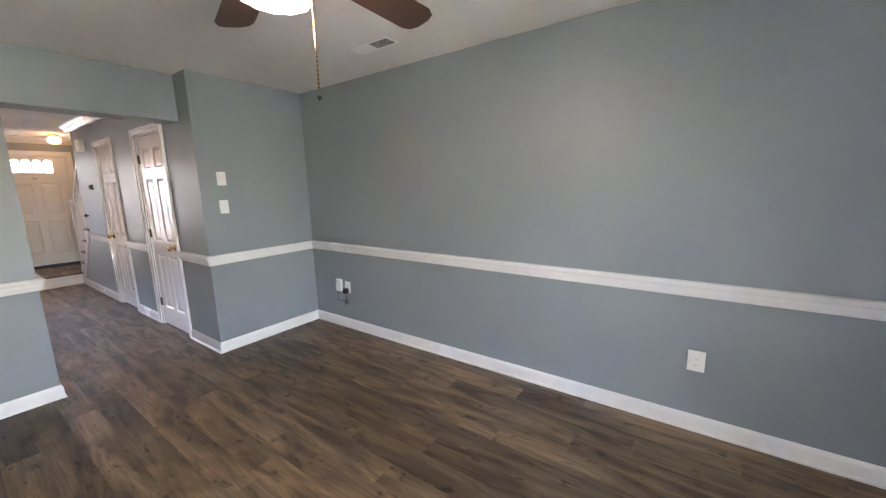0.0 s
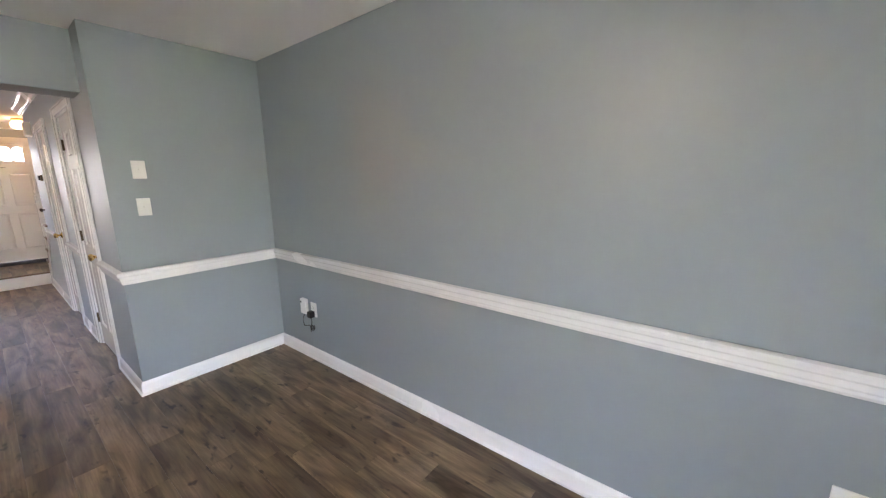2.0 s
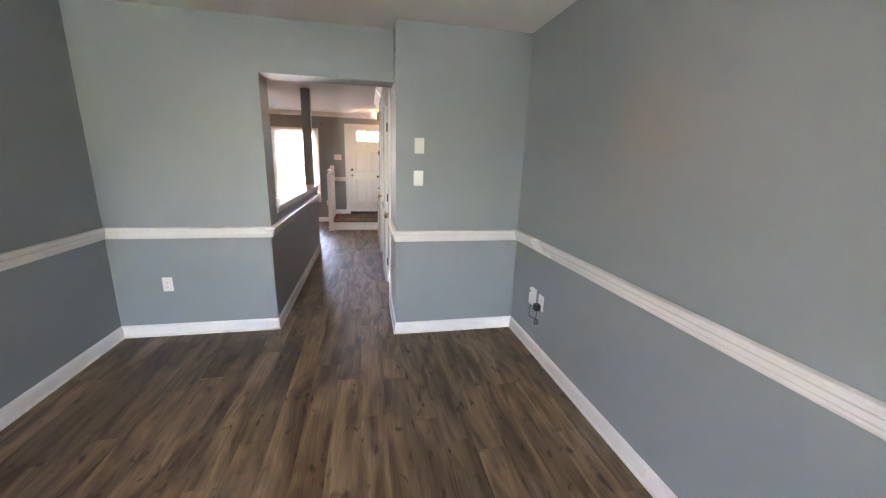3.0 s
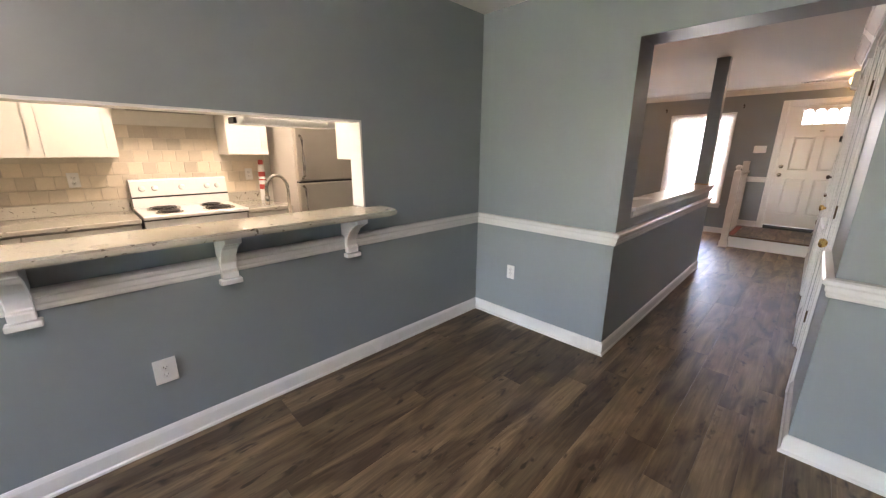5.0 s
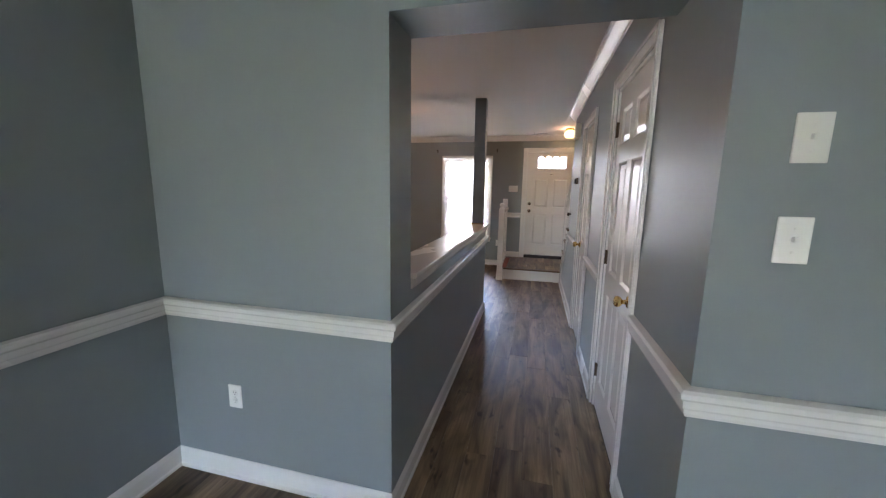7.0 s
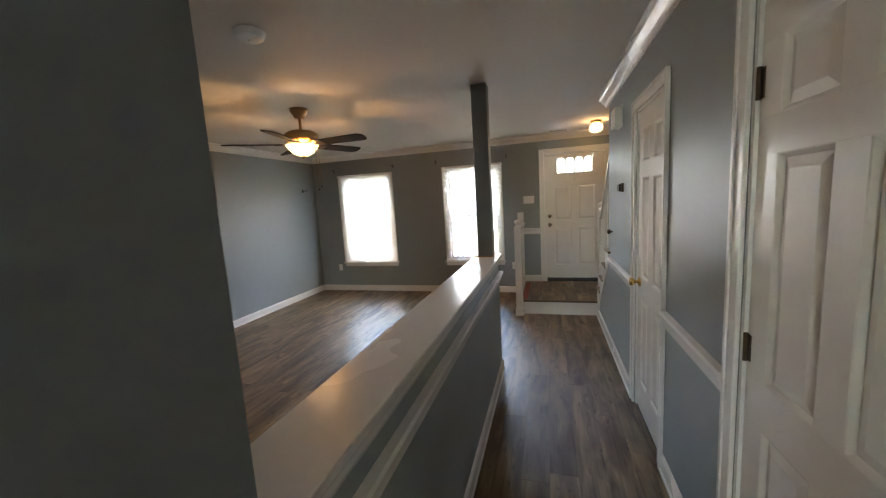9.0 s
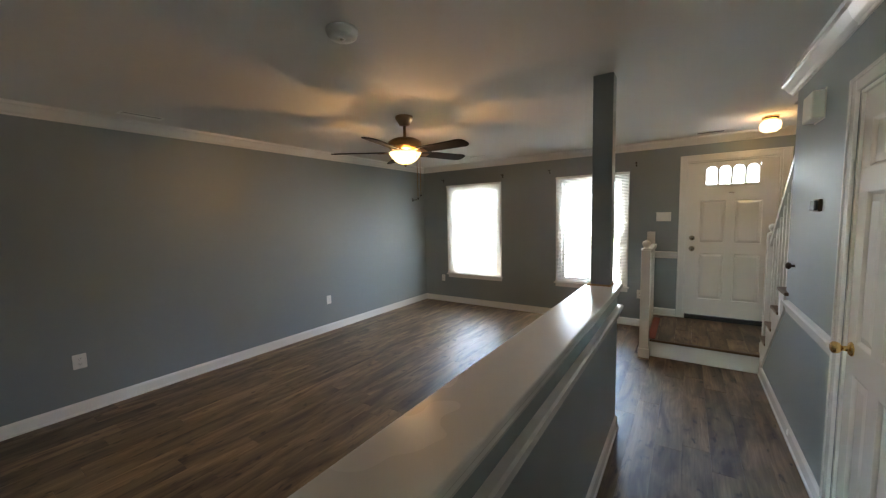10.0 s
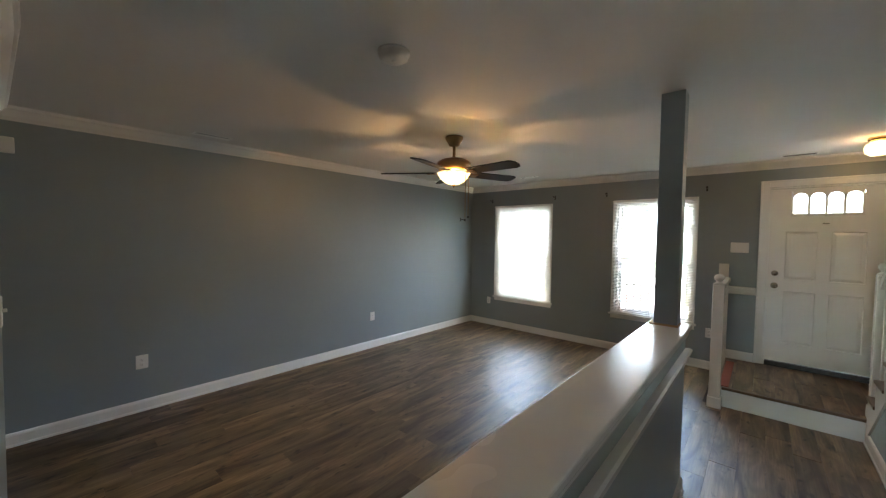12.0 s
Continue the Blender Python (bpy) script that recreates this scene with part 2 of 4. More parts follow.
def prism(bm, outline, axis, a, b):
    """Extrude a 2D outline along x, y or z from a to b."""
    def place(u, v, w):
        return {"x": (w, u, v), "y": (u, w, v), "z": (u, v, w)}[axis]
    lo = [bm.verts.new(place(u, v, a)) for u, v in outline]
    hi = [bm.verts.new(place(u, v, b)) for u, v in outline]
    k = len(outline)
    for i in range(k):
        bm.faces.new((lo[i], lo[(i + 1) % k], hi[(i + 1) % k], hi[i]))
    bm.faces.new(lo[::-1])
    bm.faces.new(hi)
    bmesh.ops.recalc_face_normals(bm, faces=bm.faces[:])


def sweep(bm, pts, profile):
    """Run a moulding profile of (out, z) along a plan line, the room on its left."""
    pts = [Vector(p) for p in pts]
    rings = []
    for i, p in enumerate(pts):
        ds = []
        if i > 0:
            ds.append((pts[i] - pts[i - 1]).normalized())
        if i < len(pts) - 1:
            ds.append((pts[i + 1] - pts[i]).normalized())
        ns = [Vector((-d.y, d.x)) for d in ds]
        off = ns[0] if len(ns) == 1 else (ns[0] + ns[1]) / (1 + ns[0].dot(ns[1]))
        rings.append([bm.verts.new((p.x + off.x * o, p.y + off.y * o, z)) for o, z in profile])
    k = len(profile)
    for a, b in zip(rings, rings[1:]):
        for j in range(k):
            bm.faces.new((a[j], b[j], b[(j + 1) % k], a[(j + 1) % k]))
    bm.faces.new(rings[0])
    bm.faces.new(rings[-1][::-1])
    bmesh.ops.recalc_face_normals(bm, faces=bm.faces[:])


def part(name, bm, material, parent=None, label=""):
    me = bpy.data.meshes.new(name)
    bm.to_mesh(me)
    bm.free()
    me.materials.append(material)
    ob = new(name, me)
    if parent is not None:
        ob.parent = parent
    if label:
        ob["label"] = label
    return ob


def thing(name, m, label, category, group="", kind=""):
    ob = new(name)
    ob.empty_display_size = 0.1
    ob.matrix_world = m
    return tagged(ob, label, category, group, kind)


def boxes_part(name, boxes, material, parent=None, label="", bevel=0.0):
    bm = bmesh.new()
    for b in boxes:
        box(bm, *b, bevel=bevel)
    return part(name, bm, material, parent, label)


def structure(name, boxes, material, label, category, bevel=0.0):
    return tagged(boxes_part(name, boxes, material, bevel=bevel), label, category, kind="structure")


# ---- the shell ----
H = 2.44
wall_label = "blue-grey satin painted wall"
structure("wall_north", [(0, 6.52, 1.05, 1.17, 0, H)], WALL, "blue-grey painted dining room wall with white chair rail", "wall")
structure("wall_switch", [(-0.12, 0, 0.12, 1.05, 0, H)], WALL, "blue-grey painted wall with two white plates", "wall")
CD1, CD2, CDH = (-1.405, -0.675), (-2.845, -2.215), 2.05
bm = bmesh.new()
for b in ((CD1[1], 0, 0, 0.12, 0, H), (CD1[0], CD1[1], 0, 0.12, CDH, H), (CD2[1], CD1[0], 0, 0.12, 0, H), (CD2[0], CD2[1], 0, 0.12, CDH, H), (-4.0, CD2[0], 0, 0.12, 0, H)):
    box(bm, *b)
prism(bm, [(-4.0, 0), (-4.84, 0), (-4.84, 0.02), (-4.0, 0.80)], "y", 0, 0.12)
tagged(part("wall_hall", bm, WALL), "glossy blue-grey hall wall with two white doors", "wall", kind="structure")
PX0, PX1, PXS = -0.48, -0.235, -0.40
structure("wall_partition", [(PXS, PX1, -4.70, -3.85, 0, H), (PXS, PX1, -3.85, -3.05, 2.08, H), (PX0, PX1, -3.05, -1.0, 0, H), (PX0, PX1, -1.0, 0, 2.065, H)], WALL, "blue-grey partition wall with open doorway and header", "wall")
structure("wall_half", [(-3.21, PX0, -1.17, -1.0, 0, 1.02)], WALL, "blue-grey half wall beside the hall", "wall")
structure("wall_south", [(-6.085, PX1, -4.82, -4.70, 0, H)], WALL, "long blue-grey living room wall", "wall")
structure("wall_kitchen", [(PX1, 6.52, -4.47, -4.35, 0, H)], CAB, "pale painted kitchen wall behind the cabinets", "wall")
W1, W2, WZ = (-4.137, -3.18), (-2.2, -1.31), (0.53, 2.043)
DR = (-0.627, 0.248, 0.185, 2.145)
structure("wall_west", [
    (-6.085, -5.955, -4.70, W1[0], 0, H), (-6.085, -5.955, W1[0], W1[1], 0, WZ[0]), (-6.085, -5.955, W1[0], W1[1], WZ[1], H),
    (-6.085, -5.955, W1[1], W2[0], 0, H), (-6.085, -5.955, W2[0], W2[1], 0, WZ[0]), (-6.085, -5.955, W2[0], W2[1], WZ[1], H),
    (-6.085, -5.955, W2[1], DR[0], 0, H), (-6.085, -5.955, DR[0], DR[1], 0, DR[2]), (-6.085, -5.955, DR[0], DR[1], DR[3], H),
    (-6.085, -5.955, DR[1], 1.07, 0, H)], WALL, "blue-grey front wall with two windows and entry door", "wall")
PASS = (0.92, 2.62, 1.03, 1.60)
structure("wall_pass", [(PX1, PASS[0], -2.296, -2.176, 0, H), (PASS[0], PASS[1], -2.296, -2.176, 0, PASS[2]), (PASS[0], PASS[1], -2.296, -2.176, PASS[3], H), (PASS[1], 6.4, -2.296, -2.176, 0, H)], WALL, "dark-looking blue-grey wall with kitchen pass-through", "wall")
PAT = (-2.0, -0.96, 0.03, 2.06)
structure("wall_east", [(6.4, 6.52, -4.35, PAT[0], 0, H), (6.4, 6.52, PAT[0], PAT[1], PAT[3], H), (6.4, 6.52, PAT[0], PAT[1], -0.02, PAT[2]), (6.4, 6.52, PAT[1], 1.05, 0, H)], WALL, wall_label, "wall")
structure("wall_stair", [(-5.955, -0.12, 0.97, 1.07, 0, 4.9), (-4.0, -0.12, 0, 0.12, H + 0.12, 4.9), (-0.12, 0.0, 0.0, 1.07, H + 0.12, 4.9), (-6.085, -5.955, -0.1, 1.07, H + 0.12, 4.9), (-5.955, -4.0, -0.1, 0.0, H + 0.12, 4.9)], WALL, "blue-grey wall of the stairwell", "wall")
structure("ceiling_dining", [(PX0, 6.52, -2.30, 1.17, H, H + 0.12)], CEIL, "white matt dining room ceiling", "ceiling")
structure("ceiling_kitchen", [(PX0, 6.52, -4.47, -2.30, H, H + 0.12)], CEIL, "white kitchen ceiling", "ceiling")
structure("ceiling_living", [(-6.085, PX0, -4.82, 0.12, H, H + 0.12), (-6.085, -4.85, 0.12, 1.07, H, H + 0.12)], CEIL, "white textured living room ceiling", "ceiling")
# unseen lid, added with the upper stair walls to keep the stairwell dark
structure("ceiling_upstairs", [(-6.085, 0, -0.1, 1.07, 4.9, 5.0)], CEIL, "white ceiling above the stairs", "ceiling")
floor = structure("floor", [(-6.085, 6.52, -4.82, 1.17, -0.16, -0.006)], SUBFL, "brown-grey wood-look vinyl plank floor", "floor")

# post on the half wall, with its shim
post = thing("support_post", pose(-3.14, -1.09, 1.05), "square blue-grey painted post on the half wall", "post")
boxes_part("shaft", [(-0.058, 0.058, -0.062, 0.062, 0.012, H - 1.05)], WALL, post, bevel=0.003)
boxes_part("shim", [(-0.062, 0.066, -0.085, 0.066, 0.001, 0.011)], RAWW, post, "bare wood shim")

cap = thing("half_wall_cap", pose(0, 0, 0), "glossy white painted wooden cap on the half wall", "ledge", kind="structure")
bm = bmesh.new()
box(bm, -3.25, PX0 - 0.001, -1.195, -0.972, 1.022, 1.05, bevel=0.006)
part("board", bm, TRIM, cap)
bm = bmesh.new()
sweep(bm, [(-3.21, -1.17), (-3.21, -1.0), (PX0, -1.0)], [(0.001, 0.975), (0.009, 0.975), (0.014, 0.99), (0.014, 1.02), (0.001, 1.02)])
part("apron", bm, TRIM, cap)

# ---- mouldings ----
BASE = [(0.0, 0.001), (0.022, 0.001), (0.021, 0.012), (0.014, 0.019), (0.013, 0.078), (0.009, 0.09), (0.004, 0.098), (0.0, 0.1)]
RAIL = [(0.0, 0.815), (0.010, 0.815), (0.016, 0.828), (0.016, 0.838), (0.022, 0.846), (0.024, 0.868), (0.034, 0.878), (0.036, 0.894), (0.028, 0.902), (0.0, 0.904)]
CROWN = [(0.0, 2.345), (0.010, 2.345), (0.014, 2.358), (0.030, 2.372), (0.060, 2.410), (0.074, 2.418), (0.078, H - 0.001), (0.0, H - 0.001)]


def moulding(name, line, profile, label, category):
    bm = bmesh.new()
    sweep(bm, line, profile)
    return tagged(part(name, bm, TRIM), label, category, kind="structure")


bl, rl, cl = "white painted baseboard with quarter round", "white moulded chair rail", "white crown moulding"
moulding("baseboard_partition", [(PX0, -3.05), (PX0, -1.17), (-3.21, -1.17), (-3.21, -1.0), (PX1, -1.0), (PX1, -2.176), (6.4, -2.176), (6.4, -2.075)], BASE, bl, "baseboard")
moulding("baseboard_north", [(6.4, -0.88), (6.4, 1.05), (0, 1.05), (0, 0), (-0.61, 0)], BASE, bl, "baseboard")
moulding("baseboard_hall", [(-1.47, 0), (-2.15, 0)], BASE, bl, "baseboard")
moulding("baseboard_stair", [(-2.91, 0), (-4.84, 0)], BASE, bl, "baseboard")
moulding("baseboard_living", [(-5.955, -1.045), (-5.955, -4.70), (PXS, -4.70), (PXS, -3.85), (PX1, -3.85)], BASE, bl, "baseboard")
moulding("baseboard_landing", [(-5.955, -0.704), (-5.955, -0.948)], [(o, z + 0.186) for o, z in BASE], bl, "baseboard")
moulding("trim_rail_partition", [(-3.21, -1.15), (-3.21, -1.0), (PX1, -1.0), (PX1, -2.176), (6.4, -2.176), (6.4, -2.075)], RAIL, rl, "chair rail")
moulding("trim_rail_north", [(6.4, -0.88), (6.4, 1.05), (0, 1.05), (0, 0), (-0.61, 0)], RAIL, rl, "chair rail")
moulding("trim_rail_hall", [(-1.47, 0), (-2.15, 0)], RAIL, rl, "chair rail")
moulding("trim_rail_stair", [(-2.91, 0), (-3.9, 0)], RAIL, rl, "chair rail")
moulding("trim_rail_landing", [(-5.955, -0.704), (-5.955, -0.948)], [(o, z + 0.13) for o, z in RAIL], rl, "chair rail")
moulding("trim_crown_hall", [(PX0, 0), (-4.12, 0)], CROWN, cl, "crown moulding")
moulding("trim_crown_living", [(-5.955, 0.97), (-5.955, -4.70), (PXS, -4.70), (PX0, -3.05), (PX0, 0)], CROWN, cl, "crown moulding")


# ---- doors ----
def panel_mesh(w, h, d):
    """A raised panel: a field with sloped margins, facing -y."""
    bm = bmesh.new()
    m = 0.028
    a = [bm.verts.new(p) for p in ((0, 0, 0), (w, 0, 0), (w, 0, h), (0, 0, h))]
    b = [bm.verts.new(p) for p in ((m, -d, m), (w - m, -d, m), (w - m, -d, h - m), (m, -d, h - m))]
    for i in range(4):
        j = (i + 1) % 4
        bm.faces.new((a[i], a[j], b[j], b[i]))
    bm.faces.new(b)
    return bm


def panel_door(name, m, w, h, label, rows, cols_x, hole=None):
    """A panel door facing -y, hung in the plane of m; rows are (z0, z1), cols_x are (x0, x1)."""
    d = thing(name, m, label, "door", kind="structure")
    bm = bmesh.new()
    if hole:
        hx0, hx1, hz0, hz1 = hole
        for q in ((0.003, w - 0.003, 0.0, hz0), (0.003, w - 0.003, hz1, h), (0.003, hx0, hz0, hz1), (hx1, w - 0.003, hz0, hz1)):
            box(bm, q[0], q[1], 0.012, 0.044, q[2], q[3])
    else:
        box(bm, 0.003, w - 0.003, 0.012, 0.044, 0.0, h)
    part("core", bm, DOORP, d)
    g = 0.006 if hole else 0.016
    zs = [0] + [v for r in rows for v in r] + [h]
    bars = []
    for i in range(0, len(zs), 2):
        bars.append((0.003, w - 0.003, 0, 0.011, zs[i] if i else 0.0, zs[i + 1]))
    xs = [0.003] + [v for c in cols_x for v in c] + [w - 0.003]
    for z0, z1 in rows:
        for i in range(0, len(xs), 2):
            bars.append((xs[i], xs[i + 1], 0, 0.011, z0 + 0.0003, z1 - 0.0003))
    if hole:
        hx0, hx1, hz0, hz1 = hole
        top = bars[len(rows)]
        bars[len(rows)] = (*top[:4], top[4], hz0)
        bars += [(*top[:4], hz1, h), (0.003, hx0, 0, 0.011, hz0, hz1), (hx1, w - 0.003, 0, 0.011, hz0, hz1)]
    boxes_part("stiles_and_rails", bars, DOORP, d)
    for z0, z1 in rows:
        for x0, x1 in cols_x:
            p = part("panel", panel_mesh(x1 - x0 - 2 * g - 0.002, z1 - z0 - 2 * g - 0.002, 0.0105 if hole else 0.008), DOORP, d)
            p.location = (x0 + g + 0.001, 0.0118, z0 + g + 0.001)
            bm = bmesh.new()
            rings = [[bm.verts.new(p) for p in ((x0 + o, y, z0 + o), (x1 - o, y, z0 + o), (x1 - o, y, z1 - o), (x0 + o, y, z1 - o))] for o, y in ((0.0, 0.0002), (0.25 * g, 0.0015), (0.8 * g, 0.0085), (g, 0.0119))]
            for lo, hi in zip(rings, rings[1:]):
                for e in range(4):
                    bm.faces.new((lo[e], lo[(e + 1) % 4], hi[(e + 1) % 4], hi[e]))
            part("sticking", bm, DOORP, d)
    return d


def knob(parent, x, z, material):
    bm = bmesh.new()
    r = Matrix.Translation((x, 0, z)) @ Matrix.Rotation(radians(90), 4, "X")
    lathe(bm, [(0.0, 0), (0.032, 0), (0.032, 0.004), (0.026, 0.010), (0.012, 0.014), (0.011, 0.030), (0.022, 0.038), (0.027, 0.050), (0.026, 0.060), (0.018, 0.067), (0, 0.069)], 24, r)
    return part("knob", bm, material, parent, "polished brass knob" if material is BRASS else "satin nickel knob")


def hinge(parent, x, z):
    bm = bmesh.new()
    tube(bm, [(x, -0.007, z - 0.045), (x, -0.007, z + 0.045)], 0.007)
    box(bm, x - 0.018, x + 0.018, -0.002, 0.0, z - 0.042, z + 0.042)
    return part("hinge", bm, HINGE, parent, "tarnished dark metal hinge")


def casing(name, x0, x1, top, w, m, label, bottom=0.0):
    """Flat moulded casing round an opening in the plane y=0, facing -y."""
    bm = bmesh.new()
    for b in ((x0 - w, x0, bottom, top + w), (x1, x1 + w, bottom, top + w), (x0, x1, top, top + w)):
        box(bm, b[0], b[1], -0.016, -0.001, b[2], b[3], bevel=0.004)
    for b in ((x0 - w, x0 - w + 0.018, bottom, top + w), (x1 + w - 0.018, x1 + w, bottom, top + w), (x0 - w + 0.018, x1 + w - 0.018, top + w - 0.018, top + w)):
        box(bm, b[0], b[1], -0.024, -0.0165, b[2], b[3], bevel=0.003)
    bmesh.ops.transform(bm, matrix=m, verts=bm.verts[:])
    return tagged(part(name, bm, TRIM), label, "door casing", kind="structure")


def jamb(name, x0, x1, top, m, bottom=0.0):
    bm = bmesh.new()
    for b in ((x0, x0 + 0.0165, bottom, top), (x1 - 0.0165, x1, bottom, top), (x0 + 0.0165, x1 - 0.0165, top - 0.0165, top)):
        box(bm, b[0], b[1], 0.001, 0.119, b[2], b[3])
    for b in ((x0 + 0.0165, x0 + 0.04, bottom, top - 0.0165), (x1 - 0.04, x1 - 0.0165, bottom, top - 0.0165), (x0 + 0.04, x1 - 0.04, top - 0.05, top - 0.0165), (x0 + 0.04, x1 - 0.04, bottom, bottom + 0.05)):
        box(bm, b[0], b[1], 0.064, 0.085, b[2], b[3])
    bmesh.ops.transform(bm, matrix=m, verts=bm.verts[:])
    return tagged(part(name, bm, TRIM), "white painted door jamb", "door jamb", kind="structure")


ROWS6 = [(0.20, 0.80), (0.94, 1.60), (1.70, 1.90)]
for i, ((x0, x1), kx, hx) in enumerate((((CD1[0], CD1[1]), 0.625, 0.006), ((CD2[0], CD2[1]), 0.06, 0.60))):
    w = x1 - x0 - 0.03
    st = 0.10 if w > 0.65 else 0.09
    mid = w / 2
    d = panel_door("door_%d" % (i + 1), pose(x0 + 0.015, 0.012, 0.012), w, 2.02, "white six-panel closet door with brass knob, closed", ROWS6, [(st, mid - 0.045), (mid + 0.045, w - st)])
    knob(d, kx, 0.905, BRASS)
    for hz in (0.25, 1.02, 1.80):
        hinge(d, hx, hz)
    casing("trim_casing_%d" % (i + 1), x0, x1, CDH, 0.062, pose(0, 0, 0), "white moulded door casing")
    jamb("trim_jamb_%d" % (i + 1), x0, x1, CDH, pose(0, 0, 0))

# entry door on the west wall; local x runs towards +y
MW = pose(-5.955, 0, 0, 0, 0, 90)
dw = DR[1] - DR[0] - 0.03
fd = panel_door("door_3", pose(-5.97, DR[0] + 0.015, DR[2] + 0.060, 0, 0, 90), dw, 1.88, "white entry door with arched lites and nickel locks, closed", [(0.205, 0.775), (0.905, 1.42)], [(0.13, 0.375), (0.47, 0.715)], hole=(0.162, 0.683, 1.60, 1.835))
lite_w, lx0, lz0 = 0.53, 0.157, 1.59
bm = bmesh.new()
box(bm, lx0, lx0 + lite_w, -0.012, 0.0, lz0, lz0 + 0.022, bevel=0.003)
for k in range(5):
    xx = lx0 + k * (lite_w - 0.02) / 4
    box(bm, xx, xx + 0.02, -0.012, 0.0, lz0 + 0.022, lz0 + 0.20, bevel=0.002)
for k in range(4):
    cx, rr = lx0 + 0.01 + (k + 0.5) * (lite_w - 0.02) / 4, (lite_w - 0.02) / 8
    arc = [(cx + (rr + 0.01) * math.cos(math.pi * j / 12), lz0 + 0.185 + 0.07 * math.sin(math.pi * j / 12)) for j in range(13)]
    inn = [(cx + (rr - 0.01) * math.cos(math.pi * j / 12), lz0 + 0.185 + 0.052 * math.sin(math.pi * j / 12)) for j in range(12, -1, -1)]
    prism(bm, arc + inn, "y", -0.0121, -0.0005)
part("lite_frame", bm, DOORP, fd, "white scalloped lite frame")
bm = bmesh.new()
topz = lz0 + 0.27
for k in range(4):
    c0, rr = lx0 + 0.01 + (k + 0.5) * (lite_w - 0.02) / 4, (lite_w - 0.02) / 8
    arch = [(c0 + rr * math.cos(math.pi * j / 12), lz0 + 0.185 + 0.055 * math.sin(math.pi * j / 12)) for j in range(13)]
    prism(bm, arch + [(c0 - rr, topz), (c0 + rr, topz)], "y", -0.003, -0.0006)
part("spandrel", bm, DOORP, fd)
for k in range(4):
    cx, rr = lx0 + 0.01 + (k + 0.5) * (lite_w - 0.02) / 4, (lite_w - 0.02) / 8 - 0.009
    out = [(cx - rr, lz0 + 0.02), (cx + rr, lz0 + 0.02)] + [(cx + rr * math.cos(math.pi * j / 12), lz0 + 0.185 + 0.052 * math.sin(math.pi * j / 12)) for j in range(13)]
    bm = bmesh.new()
    prism(bm, out, "y", -0.005, -0.001)
    part("lite_pane", bm, LITE, fd, "frosted pane bright with daylight").visible_shadow = False
knob(fd, 0.055, 0.83, NICKEL)
bm = bmesh.new()
lathe(bm, [(0, 0), (0.030, 0), (0.030, 0.008), (0.022, 0.018), (0.010, 0.02), (0.010, 0.03), (0, 0.03)], 24, Matrix.Translation((0.055, 0, 0.965)) @ Matrix.Rotation(radians(90), 4, "X"))
part("deadbolt", bm, NICKEL, fd, "satin nickel deadbolt")
bm = bmesh.new()
box(bm, 0.40, 0.45, -0.006, 0.0, 1.50, 1.512, bevel=0.002)
part("peephole_plate", bm, NICKEL, fd)
casing("trim_casing_3", DR[0], DR[1], DR[3], 0.075, MW, "white casing of the entry door", bottom=0.187)
jamb("trim_jamb_3", DR[0], DR[1], DR[3], MW, bottom=0.187)
structure("trim_threshold", [(-6.085, -5.947, DR[0] + 0.017, DR[1] - 0.017, 0.186, 0.240)], DARKP, "dark metal threshold under the entry door", "threshold")


# ---- windows ----
def window(name, y0, y1, label):
    """A double-hung window in the west wall; local x runs along the wall, -y into the room."""
    w, h = y1 - y0, WZ[1] - WZ[0]
    win = thing(name, pose(-5.955, y0, WZ[0], 0, 0, 90), label, "window", kind="structure")
    boxes_part("window_frame", [(0, 0.03, 0.02, 0.128, 0, h), (w - 0.03, w, 0.02, 0.128, 0, h), (0.03, w - 0.03, 0.02, 0.128, h - 0.03, h), (0.03, w - 0.03, 0.02, 0.128, 0, 0.03)], VINYL, win, bevel=0.002)
    c = 0.045
    boxes_part("casing", [(-c, 0, -0.014, -0.001, 0, h + c), (w, w + c, -0.014, -0.001, 0, h + c), (0, w, -0.014, -0.001, h, h + c)], TRIM, win, bevel=0.003)
    boxes_part("window_sill", [(-c - 0.02, w + c + 0.02, -0.045, 0.0, -0.022, 0.0)], TRIM, win, bevel=0.005)
    boxes_part("apron", [(-c, w + c, -0.014, -0.001, -0.075, -0.0225)], TRIM, win, bevel=0.003)
    for z0, z1, y in ((0.03, h / 2 + 0.02, 0.05), (h / 2 - 0.02, h - 0.03, 0.085)):
        s = 0.042
        sash = boxes_part("sash", [(0.031, 0.031 + s, y, y + 0.03, z0, z1), (w - 0.031 - s, w - 0.031, y, y + 0.03, z0, z1), (0.031 + s, w - 0.031 - s, y, y + 0.03, z0, z0 + s), (0.031 + s, w - 0.031 - s, y, y + 0.03, z1 - s, z1)], VINYL, win)
        for x in (w / 2,):
            boxes_part("muntin", [(x - 0.008, x + 0.008, y + 0.008, y + 0.022, z0 + s, z1 - s)], VINYL, sash)
        zm = (z0 + z1) / 2
        boxes_part("muntin", [(0.031 + s, w / 2 - 0.008, y + 0.008, y + 0.022, zm - 0.008, zm + 0.008), (w / 2 + 0.008, w - 0.031 - s, y + 0.008, y + 0.022, zm - 0.008, zm + 0.008)], VINYL, sash)
        pane = boxes_part("pane", [(0.035 + s, w - 0.035 - s, y + 0.013, y + 0.017, z0 + s - 0.004, z1 - s + 0.004)], GLASS, sash)
        pane.visible_shadow = False
    return win


window("window_1", W1[0], W1[1], "white double-hung window with lowered mini blind")
window("window_2", W2[0], W2[1], "white double-hung window beside the entry")


